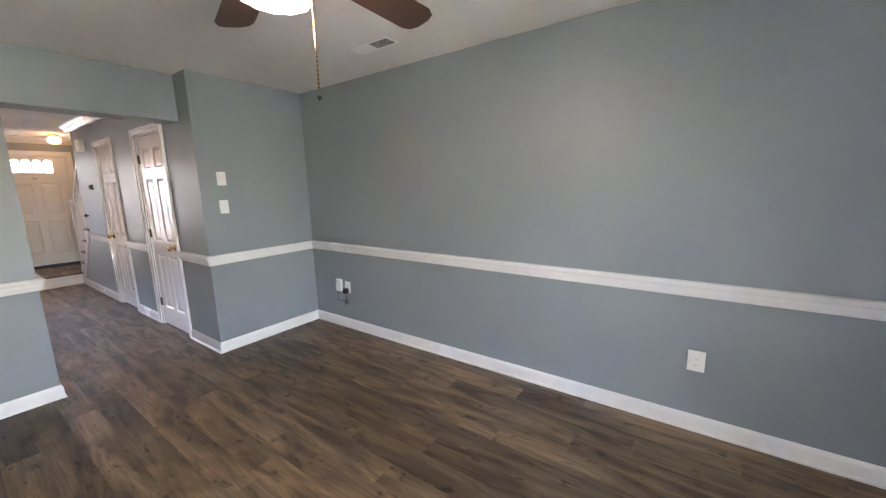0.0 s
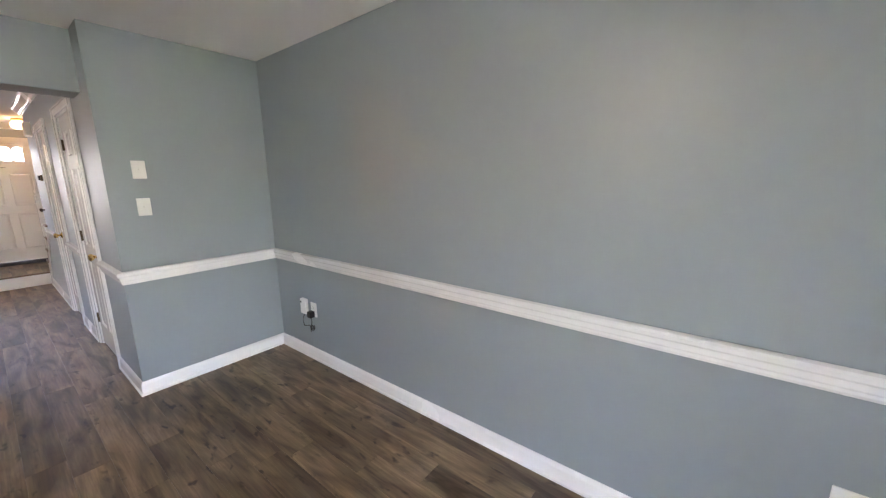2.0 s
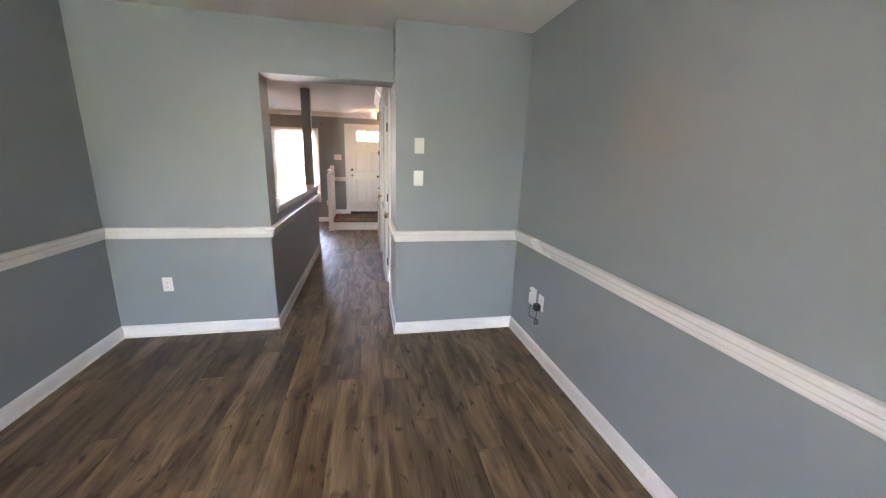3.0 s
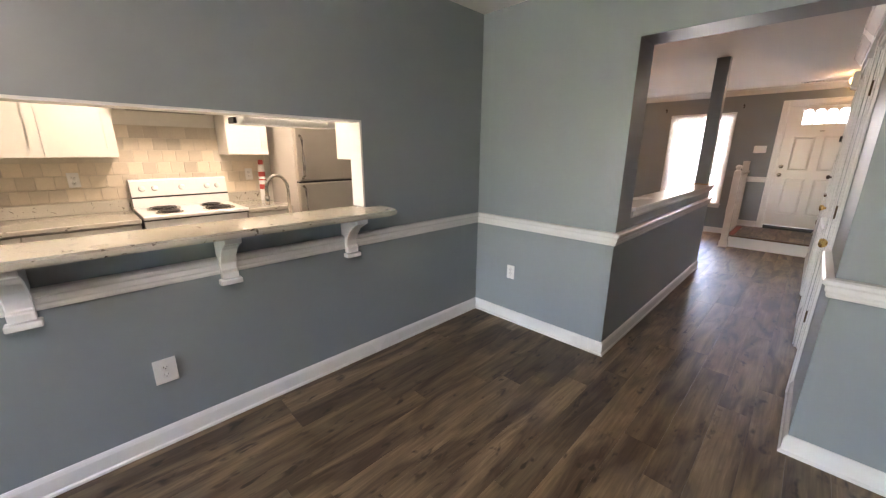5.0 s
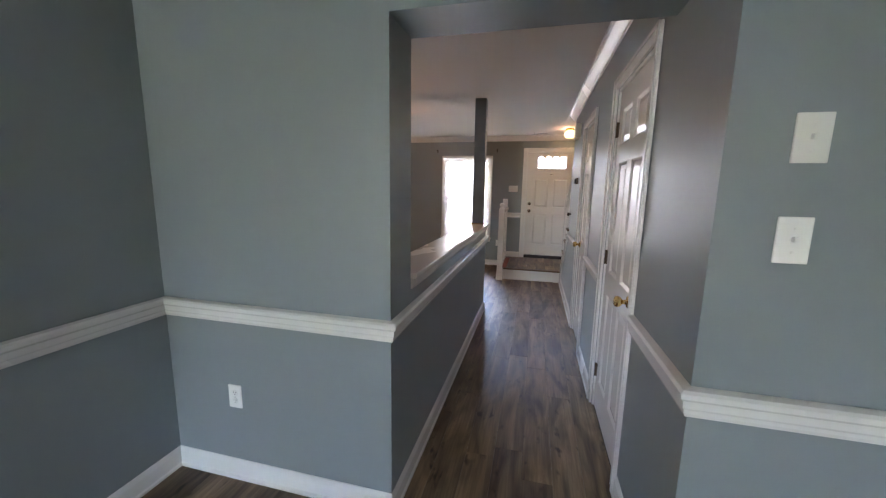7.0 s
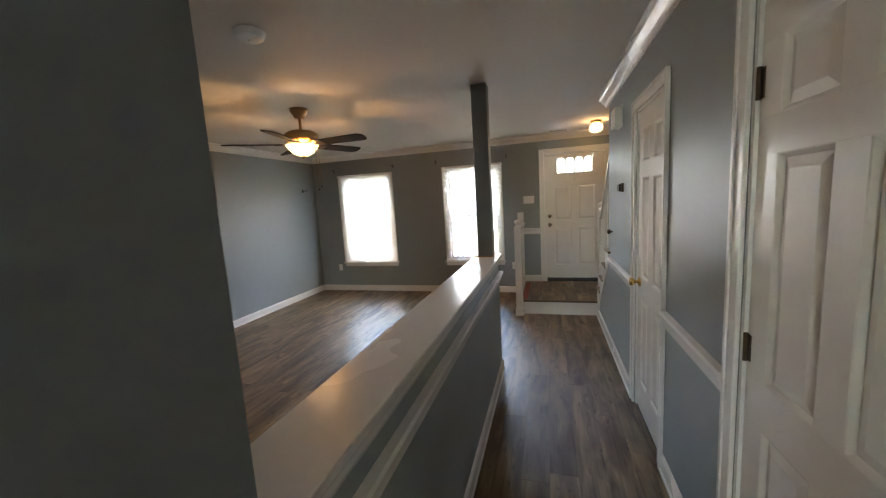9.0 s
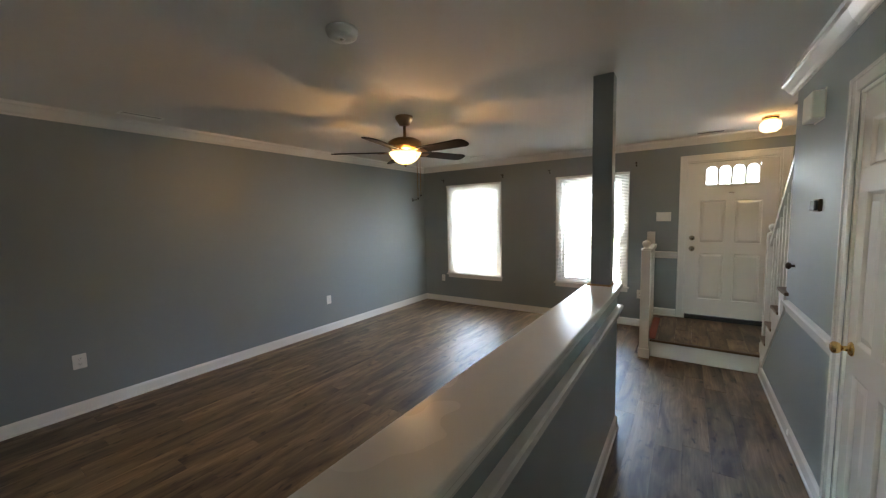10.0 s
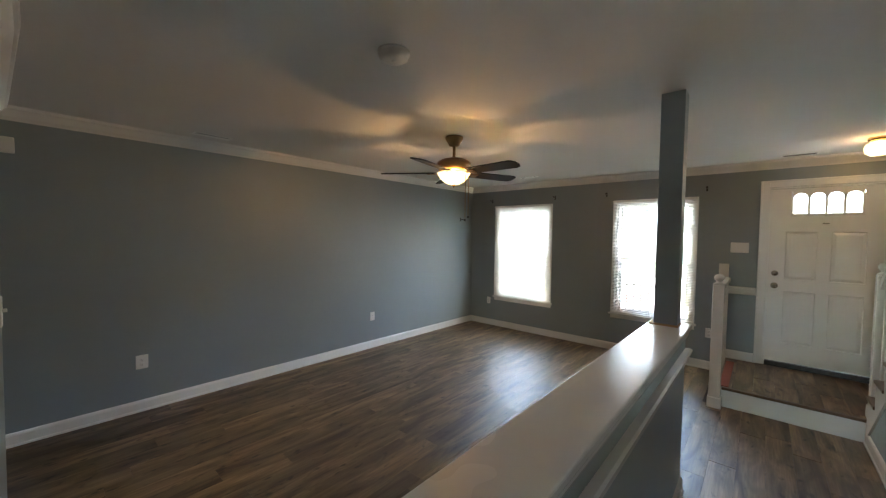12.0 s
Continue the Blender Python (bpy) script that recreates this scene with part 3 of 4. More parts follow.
def blind(y0, y1, tilt, label):
    w, h = y1 - y0 + 0.082, WZ[1] - WZ[0] + 0.04
    b = thing("mini_blind", pose(-5.951, y0 - 0.041, WZ[0], 0, 0, 90), label, "blind", "mini blinds on the front windows")
    boxes_part("headrail", [(0, w, -0.044, -0.020, h - 0.028, h)], BLIND, b, bevel=0.003)
    boxes_part("bottom_rail", [(0.003, w - 0.003, -0.043, -0.019, 0.006, 0.018)], BLIND, b, bevel=0.003)
    bm = bmesh.new()
    k = 5
    pts = []
    for j in range(k):
        u = (j / (k - 1) - 0.5) * 0.024
        pts.append((u, 0.0022 * (1 - (2 * j / (k - 1) - 1) ** 2)))
    prism(bm, pts + [(u, z - 0.0006) for u, z in reversed(pts)], "x", 0, w - 0.008)
    bmesh.ops.transform(bm, matrix=Matrix.Rotation(radians(tilt), 4, "X"), verts=bm.verts[:])
    first = part("slat", bm, BLIND, b)
    n = 76
    for i in range(n):
        s = first if i == 0 else new("slat", first.data)
        s.parent = b
        s.location = (0.004, -0.031, 0.028 + i * (h - 0.065) / (n - 1))
    for x in (0.12, w / 2, w - 0.12):
        bm = bmesh.new()
        tube(bm, [(x, -0.044, 0.012), (x, -0.044, h - 0.02)], 0.0012, 5)
        part("ladder_cord", bm, BLIND, b)
    bm = bmesh.new()
    tube(bm, [(0.06, -0.052, h - 0.03), (0.062, -0.055, h - 0.6)], 0.004, 6)
    part("tilt_wand", bm, BLIND, b)
    return b


blind(W1[0], W1[1], 48, "white mini blind lowered over the window")
blind(W2[0], W2[1], 24, "white mini blind with slats open")


def rod_bracket(y, z):
    b = thing("curtain_rod_bracket", pose(-5.955, y, z, 0, 0, 90), "small black curtain rod bracket on the wall", "bracket", "curtain rod brackets")
    boxes_part("plate", [(-0.009, 0.009, -0.005, -0.0005, -0.03, 0.03)], DARKP, b, bevel=0.002)
    bm = bmesh.new()
    tube(bm, [(0, -0.004, 0), (0, -0.05, 0.004), (0, -0.066, 0.006), (0, -0.073, 0.018)], 0.006, 8)
    part("hook", bm, DARKP, b)


for y in (-4.255, -3.106, -2.342, -1.191):
    rod_bracket(y, 2.177)

# unseen patio door behind the start of the walk, sized to set the daylight
pd = thing("door_4", pose(6.4, PAT[0], PAT[2]), "white glazed patio door with two panes", "patio door", kind="structure")
pw, ph = PAT[1] - PAT[0], PAT[3] - PAT[2]
boxes_part("frame", [(0.01, 0.06, 0, 0.04, 0, ph), (0.01, 0.06, pw - 0.04, pw, 0, ph), (0.01, 0.06, 0.04, pw - 0.04, ph - 0.04, ph), (0.01, 0.06, 0.04, pw - 0.04, 0, 0.04), (0.01, 0.06, pw / 2 - 0.04, pw / 2 + 0.04, 0.04, ph - 0.04)], VINYL, pd, bevel=0.003)
for a, b in ((0.04, pw / 2 - 0.04), (pw / 2 + 0.04, pw - 0.04)):
    pane = boxes_part("pane", [(0.03, 0.036, a, b, 0.04, ph - 0.04)], GLASS, pd)
    pane.visible_shadow = False
boxes_part("casing", [(-0.015, -0.001, -0.07, 0, -0.02, ph + 0.07), (-0.015, -0.001, pw, pw + 0.07, -0.02, ph + 0.07), (-0.015, -0.001, 0, pw, ph, ph + 0.07)], TRIM, pd, bevel=0.003)

# ---- landing and stairs ----
LZ = 0.185
structure("floor_landing", [(-5.955, -4.85, -0.99, 0.97, -0.005, LZ - 0.022)], TRIM, "raised entry landing with white riser", "landing")
boxes_part("nosing", [(-4.865, -4.828, -0.91, 0.0, LZ - 0.021, LZ + 0.003)], TREADW, bpy.data.objects["floor_landing"], "dark stained nosing", bevel=0.006)
boxes_part("side_board", [(-5.935, -4.87, -1.012, -0.991, 0.001, LZ + 0.012)], TRIM, bpy.data.objects["floor_landing"], bevel=0.003)
# narrow red-brown strip along the open edge of the landing
boxes_part("edge_strip", [(-5.785, -4.87, -0.93, -0.86, LZ + 0.001, LZ + 0.007)], REDBROWN, bpy.data.objects["floor_landing"], "narrow red-brown edge strip")


def newel(x, y, z0, h, label, ball=True, s=0.044):
    n = thing("newel_post", pose(x, y, z0), label, "newel post", "newel posts")
    boxes_part("shaft", [(-s, s, -s, s, 0.0, h - 0.10)], TRIM, n, bevel=0.006)
    boxes_part("base_block", [(-s - 0.010, s + 0.010, -s - 0.010, s + 0.010, 0.0, 0.10)], TRIM, n, bevel=0.006)
    bm = bmesh.new()
    lathe(bm, [(0, h - 0.1005), (s * 0.98, h - 0.1005), (s * 1.05, h - 0.090), (s * 0.62, h - 0.078), (s * 0.5, h - 0.066), (s * 0.8, h - 0.052), (s * 0.95, h - 0.032), (s * 0.78, h - 0.012), (s * 0.35, h - 0.002), (0, h)], 20)
    part("finial", bm, TRIM, n, "turned white ball finial")
    return n


newel(-4.80, -0.957, 0.0, 1.25, "white square newel post with ball finial at the landing corner")
boxes_part("wall_post", [(-5.947, -5.885, -1.04, -0.95, LZ, 1.29)], TRIM, None, bevel=0.003)
tagged(bpy.data.objects["wall_post"], "flat white wall post of the landing railing", "post")
rail = thing("landing_railing", pose(0, 0, 0), "white landing railing with square balusters", "railing")
boxes_part("handrail", [(-5.883, -4.847, -0.985, -0.925, 1.09, 1.135)], TRIM, rail, bevel=0.008)
for i in range(10):
    x = -5.79 + i * 0.105
    boxes_part("baluster", [(x - 0.014, x + 0.014, -0.969, -0.941, LZ + 0.004, 1.09)], TRIM, rail, bevel=0.002)

RISE, RUN, SX = 0.192, 0.222, -4.82
stairs = thing("stairs", pose(0, 0, 0), "white staircase with dark stained treads rising beside the hall", "staircase", kind="structure")
for i in range(13):
    x, z = SX + i * RUN, LZ + i * RISE
    y0 = -0.005 if x < -4.0 else 0.125
    boxes_part("riser", [(x, x + 0.015, y0 + 0.012, 0.965, z, z + RISE - 0.026)], TRIM, stairs)
    boxes_part("tread", [(x - 0.025, x + RUN + 0.012, y0 - 0.018 if x < -4.0 else y0, 0.965, z + RISE - 0.025, z + RISE)], TREADW, stairs, bevel=0.005)
bm = bmesh.new()
zz = [(SX + 0.005, 0.19)]
for i in range(4):
    zz += [(SX + i * RUN + 0.005, LZ + (i + 1) * RISE - 0.027), (SX + (i + 1) * RUN + 0.005, LZ + (i + 1) * RISE - 0.027)]
zz = [p for p in zz if p[0] < -3.99] + [(-3.985, LZ + 4 * RISE - 0.027), (-3.985, 0.815), (-4.76, 0.095), (SX + 0.005, 0.095)]
prism(bm, zz, "y", -0.014, -0.001)
part("stringer", bm, TRIM, stairs, "white cut stringer board")
newel(-4.89, 0.045, LZ, 1.23, "white square newel post at the foot of the stairs", s=0.04)
srail = thing("stair_railing", pose(0, 0, 0), "white sloped stair railing with square balusters", "railing")
sl = RISE / RUN
bm = bmesh.new()
prism(bm, [(-4.84, 1.21), (-4.02, 1.21 + 0.86 * sl), (-4.02, 1.27 + 0.86 * sl), (-4.84, 1.27)], "y", 0.018, 0.072)
part("handrail", bm, TRIM, srail)
for i in range(4):
    for f in (0.06, 0.168):
        x = SX + i * RUN + f
        if x < -4.03:
            boxes_part("baluster", [(x - 0.014, x + 0.014, 0.031, 0.059, LZ + (i + 1) * RISE, 1.215 + (x + 4.84) * sl)], TRIM, srail, bevel=0.002)

# dark rounded rail end at the wall's edge
re = thing("handrail_end", pose(-3.80, -0.001, 1.16), "small dark round knob fixed on the hall wall", "wall knob")
bm = bmesh.new()
lathe(bm, [(0, 0), (0.009, 0), (0.009, 0.016), (0.021, 0.022), (0.024, 0.034), (0.017, 0.045), (0, 0.048)], 18, Matrix.Rotation(radians(90), 4, "X"))
part("knob_head", bm, RAILW, re)


# ---- plates and wall fixtures ----
def plate(name, m, label, group, gang=1, kind="outlet", w=0.072, h=0.117):
    p = thing(name, m, label, "wall plate" if kind == "blank" else ("light switch" if kind == "switch" else "outlet"), group)
    tw = w + (gang - 1) * 0.046
    boxes_part("cover", [(-tw / 2, tw / 2, -0.007, -0.0005, -h / 2, h / 2)], PLATE, p, bevel=0.003)
    for g in range(gang):
        cx = (g - (gang - 1) / 2) * 0.046
        if kind == "outlet":
            for dz in (-0.02, 0.02):
                bm = bmesh.new()
                lathe(bm, [(0, 0.0069), (0.0165, 0.0069), (0.0160, 0.0077), (0, 0.0077)], 16, Matrix.Translation((cx, 0, dz)) @ Matrix.Rotation(radians(90), 4, "X"))
                sock = part("socket", bm, PLATE, p)
                boxes_part("slots", [(cx - 0.0075, cx - 0.0055, -0.0081, -0.0076, dz - 0.002, dz + 0.007), (cx + 0.0055, cx + 0.0075, -0.0081, -0.0076, dz - 0.002, dz + 0.006), (cx - 0.002, cx + 0.002, -0.0081, -0.0076, dz - 0.010, dz - 0.006)], DARKP, sock)
        elif kind == "switch":
            bm = bmesh.new()
            box(bm, cx - 0.005, cx + 0.005, -0.020, -0.006, -0.004, 0.010, bevel=0.002)
            part("toggle", bm, PLATE, p)
        for dz in ((0.03, -0.03) if kind != "outlet" else (0.0,)):
            bm = bmesh.new()
            lathe(bm, [(0, 0.007), (0.0035, 0.0072), (0.003, 0.0082), (0, 0.0084)], 8, Matrix.Translation((cx, 0, dz)) @ Matrix.Rotation(radians(90), 4, "X"))
            part("screw", bm, PLATE, p)
    return p


E_, S_, W_, N_ = 90, 180, -90, 0  # the way a plate faces: local -y turned
plate("light_switch", pose(0, 0.180, 1.575, 0, 0, 90), "white single toggle switch plate on blue-grey wall", "dining switches", kind="switch", w=0.076, h=0.118)
plate("light_switch", pose(0, 0.176, 1.327, 0, 0, 90), "white dimmer switch plate on blue-grey wall", "dining switches", kind="switch", w=0.076, h=0.118)
plate("wall_outlet", pose(3.545, 1.05, 0.435, 0, 0, 0), "white duplex outlet on blue-grey wall", "outlets", w=0.085, h=0.125)
plate("wall_outlet", pose(PX1, -1.80, 0.44, 0, 0, 90), "white duplex outlet below the chair rail", "outlets")
plate("wall_outlet", pose(2.085, -2.176, 0.392, 0, 0, 180), "white duplex outlet under the bar counter", "outlets", w=0.09, h=0.125)
plate("wall_outlet", pose(-1.19, -4.70, 0.435, 0, 0, 180), "white duplex outlet near the baseboard", "outlets", w=0.085, h=0.12)
plate("wall_outlet", pose(-3.685, -4.70, 0.437, 0, 0, 180), "white duplex outlet near the baseboard", "outlets")
plate("wall_outlet", pose(-5.955, -4.30, 0.43, 0, 0, 90), "white duplex outlet beside the window", "outlets")
plate("wall_outlet", pose(-5.955, -1.115, 0.44, 0, 0, 90), "white duplex outlet beside the landing", "outlets")
plate("light_switch", pose(-5.955, -0.865, 1.48, 0, 0, 90), "white triple switch plate beside the entry door", "entry switches", gang=3, kind="switch")
plate("light_switch", pose(PX0, -2.93, 1.25, 0, 0, -90), "white toggle switch beside the kitchen doorway", "kitchen doorway switch", kind="switch")

# telephone box, plug and cord by the dining corner
pb = thing("phone_adapter", pose(0.425, 1.05, 0.455), "white wall box with black dangling cord", "wall box")
boxes_part("body", [(-0.04, 0.04, -0.03, -0.001, -0.065, 0.065)], PLATE, pb, bevel=0.006)
boxes_part("lens", [(-0.03, -0.015, -0.032, -0.0305, 0.03, 0.045)], DARKP, pb)
bm = bmesh.new()
tube(bm, [(-0.005, -0.012, -0.064), (-0.02, -0.02, -0.10), (-0.028, -0.02, -0.15), (-0.012, -0.022, -0.175), (0.03, -0.02, -0.165), (0.075, -0.025, -0.15), (0.10, -0.025, -0.165)], 0.0032, 6)
part("cord", bm, CORD, pb, "thin black cord")
po = plate("wall_outlet", pose(0.545, 1.05, 0.445), "white outlet with black plug beside the wall box", "outlets", w=0.08, h=0.12)
plug = thing("power_plug", pose(0.54, 1.041, 0.415), "black power plug with coiled cord", "plug")
boxes_part("plug_body", [(-0.024, 0.024, -0.045, 0.0, -0.03, 0.022)], CORD, plug, bevel=0.006)
bm = bmesh.new()
tube(bm, [(0, -0.02, -0.028), (0.002, -0.02, -0.07), (-0.006, -0.022, -0.105)], 0.0035, 6)
part("lead", bm, CORD, plug)
bm = bmesh.new()
for k in range(3):
    tube(bm, [(0.022 * math.cos(a * 0.7 + k) - 0.002, -0.020 + 0.006 * k + 0.004 * math.sin(a), -0.125 + 0.020 * math.sin(a * 0.7 + k)) for a in range(9)], 0.0035, 6)
tube(bm, [(-0.02, -0.015, -0.13), (-0.04, -0.012, -0.155), (-0.025, -0.012, -0.165)], 0.003, 6)
part("coil", bm, CORD, plug)

ch = thing("door_chime", pose(-3.45, 0, 2.12), "off-white door chime box high on the hall wall", "door chime")
boxes_part("body", [(-0.10, 0.10, -0.055, -0.001, -0.075, 0.075)], CAB, ch, bevel=0.006)
boxes_part("back_plate", [(-0.108, 0.108, -0.0009, -0.0002, -0.083, 0.083)], CAB, ch)
boxes_part("grille", [(-0.08, 0.08, -0.057, -0.0555, -0.05 + k * 0.02, -0.042 + k * 0.02) for k in range(5)], CAB, ch)
th = thing("thermostat", pose(-3.33, 0, 1.56), "small dark thermostat on the hall wall", "thermostat")
boxes_part("base", [(-0.055, 0.055, -0.018, -0.001, -0.035, 0.035)], HINGE, th, bevel=0.004)
boxes_part("front", [(-0.045, 0.045, -0.034, -0.0185, -0.028, 0.028)], DARKP, th, bevel=0.005)
ms = thing("wall_sensor", pose(-0.47, -4.70, 2.17, 0, 0, 180), "small white sensor box high in the corner", "sensor")
boxes_part("body", [(-0.035, 0.035, -0.045, -0.001, -0.055, 0.055)], PLATE, ms, bevel=0.008)
boxes_part("lens", [(-0.025, 0.025, -0.048, -0.0455, -0.035, 0.01)], VINYL, ms, bevel=0.001)
tb = thing("tieback_hook", pose(-5.61, -4.70, 1.853, 0, 0, 180), "small dark hook on the living room wall", "hook")
bm = bmesh.new()
tube(bm, [(0, -0.001, 0), (0, -0.04, 0), (0.02, -0.06, 0.0), (0.05, -0.065, 0.012)], 0.006, 8)
part("hook_arm", bm, DARKP, tb)
boxes_part("hook_plate", [(-0.012, 0.012, -0.004, -0.0005, -0.03, 0.03)], DARKP, tb)


def ceiling_vent(x, y, lx, ly, label, plain=0.0):
    v = thing("ceiling_vent", pose(x, y, H), label, "vent", "ceiling vents")
    boxes_part("frame", [(-lx / 2, lx / 2, -ly / 2, -ly / 2 + 0.018, -0.004, -0.0005), (-lx / 2, lx / 2, ly / 2 - 0.018, ly / 2, -0.004, -0.0005), (-lx / 2, -lx / 2 + 0.018, -ly / 2 + 0.018, ly / 2 - 0.018, -0.004, -0.0005), (lx / 2 - 0.018, lx / 2, -ly / 2 + 0.018, ly / 2 - 0.018, -0.004, -0.0005)], PLATE, v)
    # dark sheet puts the shade of the duct into colour behind the slats
    boxes_part("backing", [(-lx / 2 + 0.018, lx / 2 - 0.018, -ly / 2 + 0.018, ly / 2 - 0.018, -0.003, -0.0006)], VENTD, v)
    n = int((ly - 0.036) / 0.016)
    for i in range(n):
        bm = bmesh.new()
        box(bm, -lx / 2 + 0.018, lx / 2 - 0.018, -0.002, 0.002, -0.0005, 0.0005, m=Matrix.Translation((0, -ly / 2 + 0.026 + i * 0.016, -0.0052)) @ Matrix.Rotation(radians(40), 4, "X"))
        part("slat", bm, PLATE, v)
    if plain:
        boxes_part("side_panel", [(-lx / 2 - plain, -lx / 2 - 0.001, -ly / 2, ly / 2, -0.005, -0.0005)], PLATE, v)


ceiling_vent(1.62, 0.60, 0.20, 0.13, "white ceiling register in the dining room", plain=0.16)
ceiling_vent(-1.668, -4.42, 0.30, 0.11, "white ceiling register above the living room wall")
ceiling_vent(-5.4, -3.27, 0.10, 0.28, "white ceiling register near the window")
ceiling_vent(-5.72, -0.42, 0.10, 0.28, "white ceiling register before the entry door")
sd = thing("smoke_detector", pose(-1.72, -2.005, H), "white round smoke detector on the ceiling", "smoke detector")
bm = bmesh.new()
lathe(bm, [(0, -0.0005), (0.075, -0.0005), (0.076, -0.012), (0.070, -0.016), (0.068, -0.030), (0.055, -0.040), (0.022, -0.043), (0, -0.043)], 32)
part("body", bm, PLATE, sd)
bm = bmesh.new()
lathe(bm, [(0, -0.043), (0.012, -0.043), (0.011, -0.047), (0, -0.047)], 16)
part("test_button", bm, PLATE, sd)


# ---- ceiling fans ----
def blade_mesh(r0, r1, w0, w1):
    bm = bmesh.new()
    out = [(r0, -w0 / 2), (r0 + 0.03, -w0 / 2 - 0.004)]
    out += [(r0 + (r1 - r0) * 0.6, -w1 / 2 + 0.004), (r1 - 0.05, -w1 / 2), (r1 - 0.015, -w1 / 2 + 0.015), (r1, -w1 / 2 + 0.045)]
    out += [(x, -y) for x, y in reversed(out)]
    prism(bm, out, "z", -0.004, 0.004)
    bmesh.ops.bevel(bm, geom=[e for e in bm.edges if abs(e.verts[0].co.z - e.verts[1].co.z) < 1e-6], offset=0.0015, segments=1, affect="EDGES")
    return bm


def ceiling_fan(x, y, start, blade_material, metal, glass, label, scallop, chains, top):
    f = thing("ceiling_fan", pose(x, y, H), label, "ceiling fan", "ceiling fans")
    bm = bmesh.new()
    lathe(bm, [(0, -0.0005), (0.078, -0.0005), (0.080, -0.012), (0.074, -0.03), (0.052, -0.062), (0.046, -0.078), (0.022, -0.084), (0, -0.084)], 28)
    part("canopy", bm, metal, f)
    bm = bmesh.new()
    tube(bm, [(0, 0, -0.06), (0, 0, -top)], 0.013, 12)
    part("downrod", bm, metal, f)
    z = -top
    bm = bmesh.new()
    u = 1.0 if scallop else 1.2
    lathe(bm, [(0, z + 0.016), (0.04 * u, z + 0.014), (0.085 * u, z + 0.002), (0.112 * u, z - 0.014), (0.114 * u, z - 0.022), (0.124 * u, z - 0.026), (0.128 * u, z - 0.05), (0.124 * u, z - 0.072), (0.114 * u, z - 0.076), (0.112 * u, z - 0.086), (0.09 * u, z - 0.10), (0.075, z - 0.105), (0, z - 0.105)], 36)
    part("motor_housing", bm, metal, f)
    bm = bmesh.new()
    lathe(bm, [(0.06, z - 0.1055), (0.066, z - 0.112), (0.066, z - 0.128), (0.05, z - 0.136), (0, z - 0.136)], 28)
    part("switch_cup", bm, metal, f)
    first = None
    for i in range(5):
        rot = Matrix.Rotation(radians(start + 72 * i), 4, "Z") @ Matrix.Translation((0, 0, z - 0.112))
        arm = bmesh.new()
        prism(arm, [(0.07, -0.018), (0.13, -0.012), (0.20, -0.03), (0.235, -0.032), (0.235, 0.032), (0.20, 0.03), (0.13, 0.012), (0.07, 0.018)], "z", -0.0125, -0.0065)
        a = part("blade_arm", arm, metal, f)
        a.matrix_local = rot @ Matrix.Rotation(radians(-12), 4, "X")
        b = part("blade", blade_mesh(0.165, 0.66, 0.115, 0.145), blade_material, f) if first is None else new("blade", first.data)
        first = first or b
        b.parent = f
        b.matrix_local = rot @ Matrix.Rotation(radians(-12), 4, "X")
    g = z - (0.205 if scallop else 0.13)
    if scallop:
        bm = bmesh.new()
        lathe(bm, [(0.045, z - 0.1365), (0.03, z - 0.15), (0.03, z - 0.185), (0.055, z - 0.199), (0, z - 0.199)], 24)
        part("light_stem", bm, metal, f)
    bm = bmesh.new()
    if scallop:
        lathe(bm, [(0.035, g + 0.01), (0.06, g + 0.0), (0.082, g - 0.03), (0.094, g - 0.055), (0.091, g - 0.0555), (0.078, g - 0.031), (0.056, g - 0.004)], 48, lobes=12, depth=0.035)
        lathe(bm, [(0, g - 0.068), (0.04, g - 0.066), (0.066, g - 0.054), (0.076, g - 0.036)], 36)
        part("glass_shade", bm, glass, f, "brightly lit scalloped glass shade").visible_shadow = False
    else:
        lathe(bm, [(0.144, g + 0.012), (0.138, g - 0.002), (0.120, g - 0.030), (0.088, g - 0.062), (0.048, g - 0.083), (0.012, g - 0.088), (0.012, g - 0.084), (0.046, g - 0.078), (0.084, g - 0.058), (0.115, g - 0.029), (0.134, g - 0.002)], 40)
        part("glass_shade", bm, glass, f, "glowing amber glass bowl").visible_shadow = False
        bm = bmesh.new()
        lathe(bm, [(0.0, g - 0.0885), (0.016, g - 0.0885), (0.012, g - 0.098), (0.006, g - 0.106), (0, g - 0.112)], 16)
        part("finial", bm, metal, f)
    for cx, cy, ln in chains:
        bm = bmesh.new()
        z0 = g - 0.02
        n = int(ln / 0.012)
        for k in range(n):
            zz = z0 - k * 0.012
            box(bm, cx - 0.0022, cx + 0.0022, cy - 0.0022, cy + 0.0022, zz - 0.0085, zz)
        tube(bm, [(cx, cy, z0), (cx, cy, z0 - ln)], 0.0008, 4)
        part("pull_chain", bm, metal, f)
        bm = bmesh.new()
        lathe(bm, [(0, z0 - ln), (0.006, z0 - ln - 0.006), (0.007, z0 - ln - 0.016), (0, z0 - ln - 0.024)], 10, Matrix.Translation((cx, cy, 0)))
        part("chain_pull", bm, DARKP, f)
    return f


ceiling_fan(-3.05, -2.735, 15, DKBLADE, BRONZE, BULBW, "bronze ceiling fan with dark blades and amber bowl light", False, [(0.02, 0.148, 0.37), (-0.03, 0.142, 0.34)], 0.20)
ceiling_fan(2.5, -0.74, 18, BLADE, BRONZE, BULBC, "ceiling fan with walnut blades and scalloped glass light", True, [(0.05, 0.082, 0.27)], 0.20)

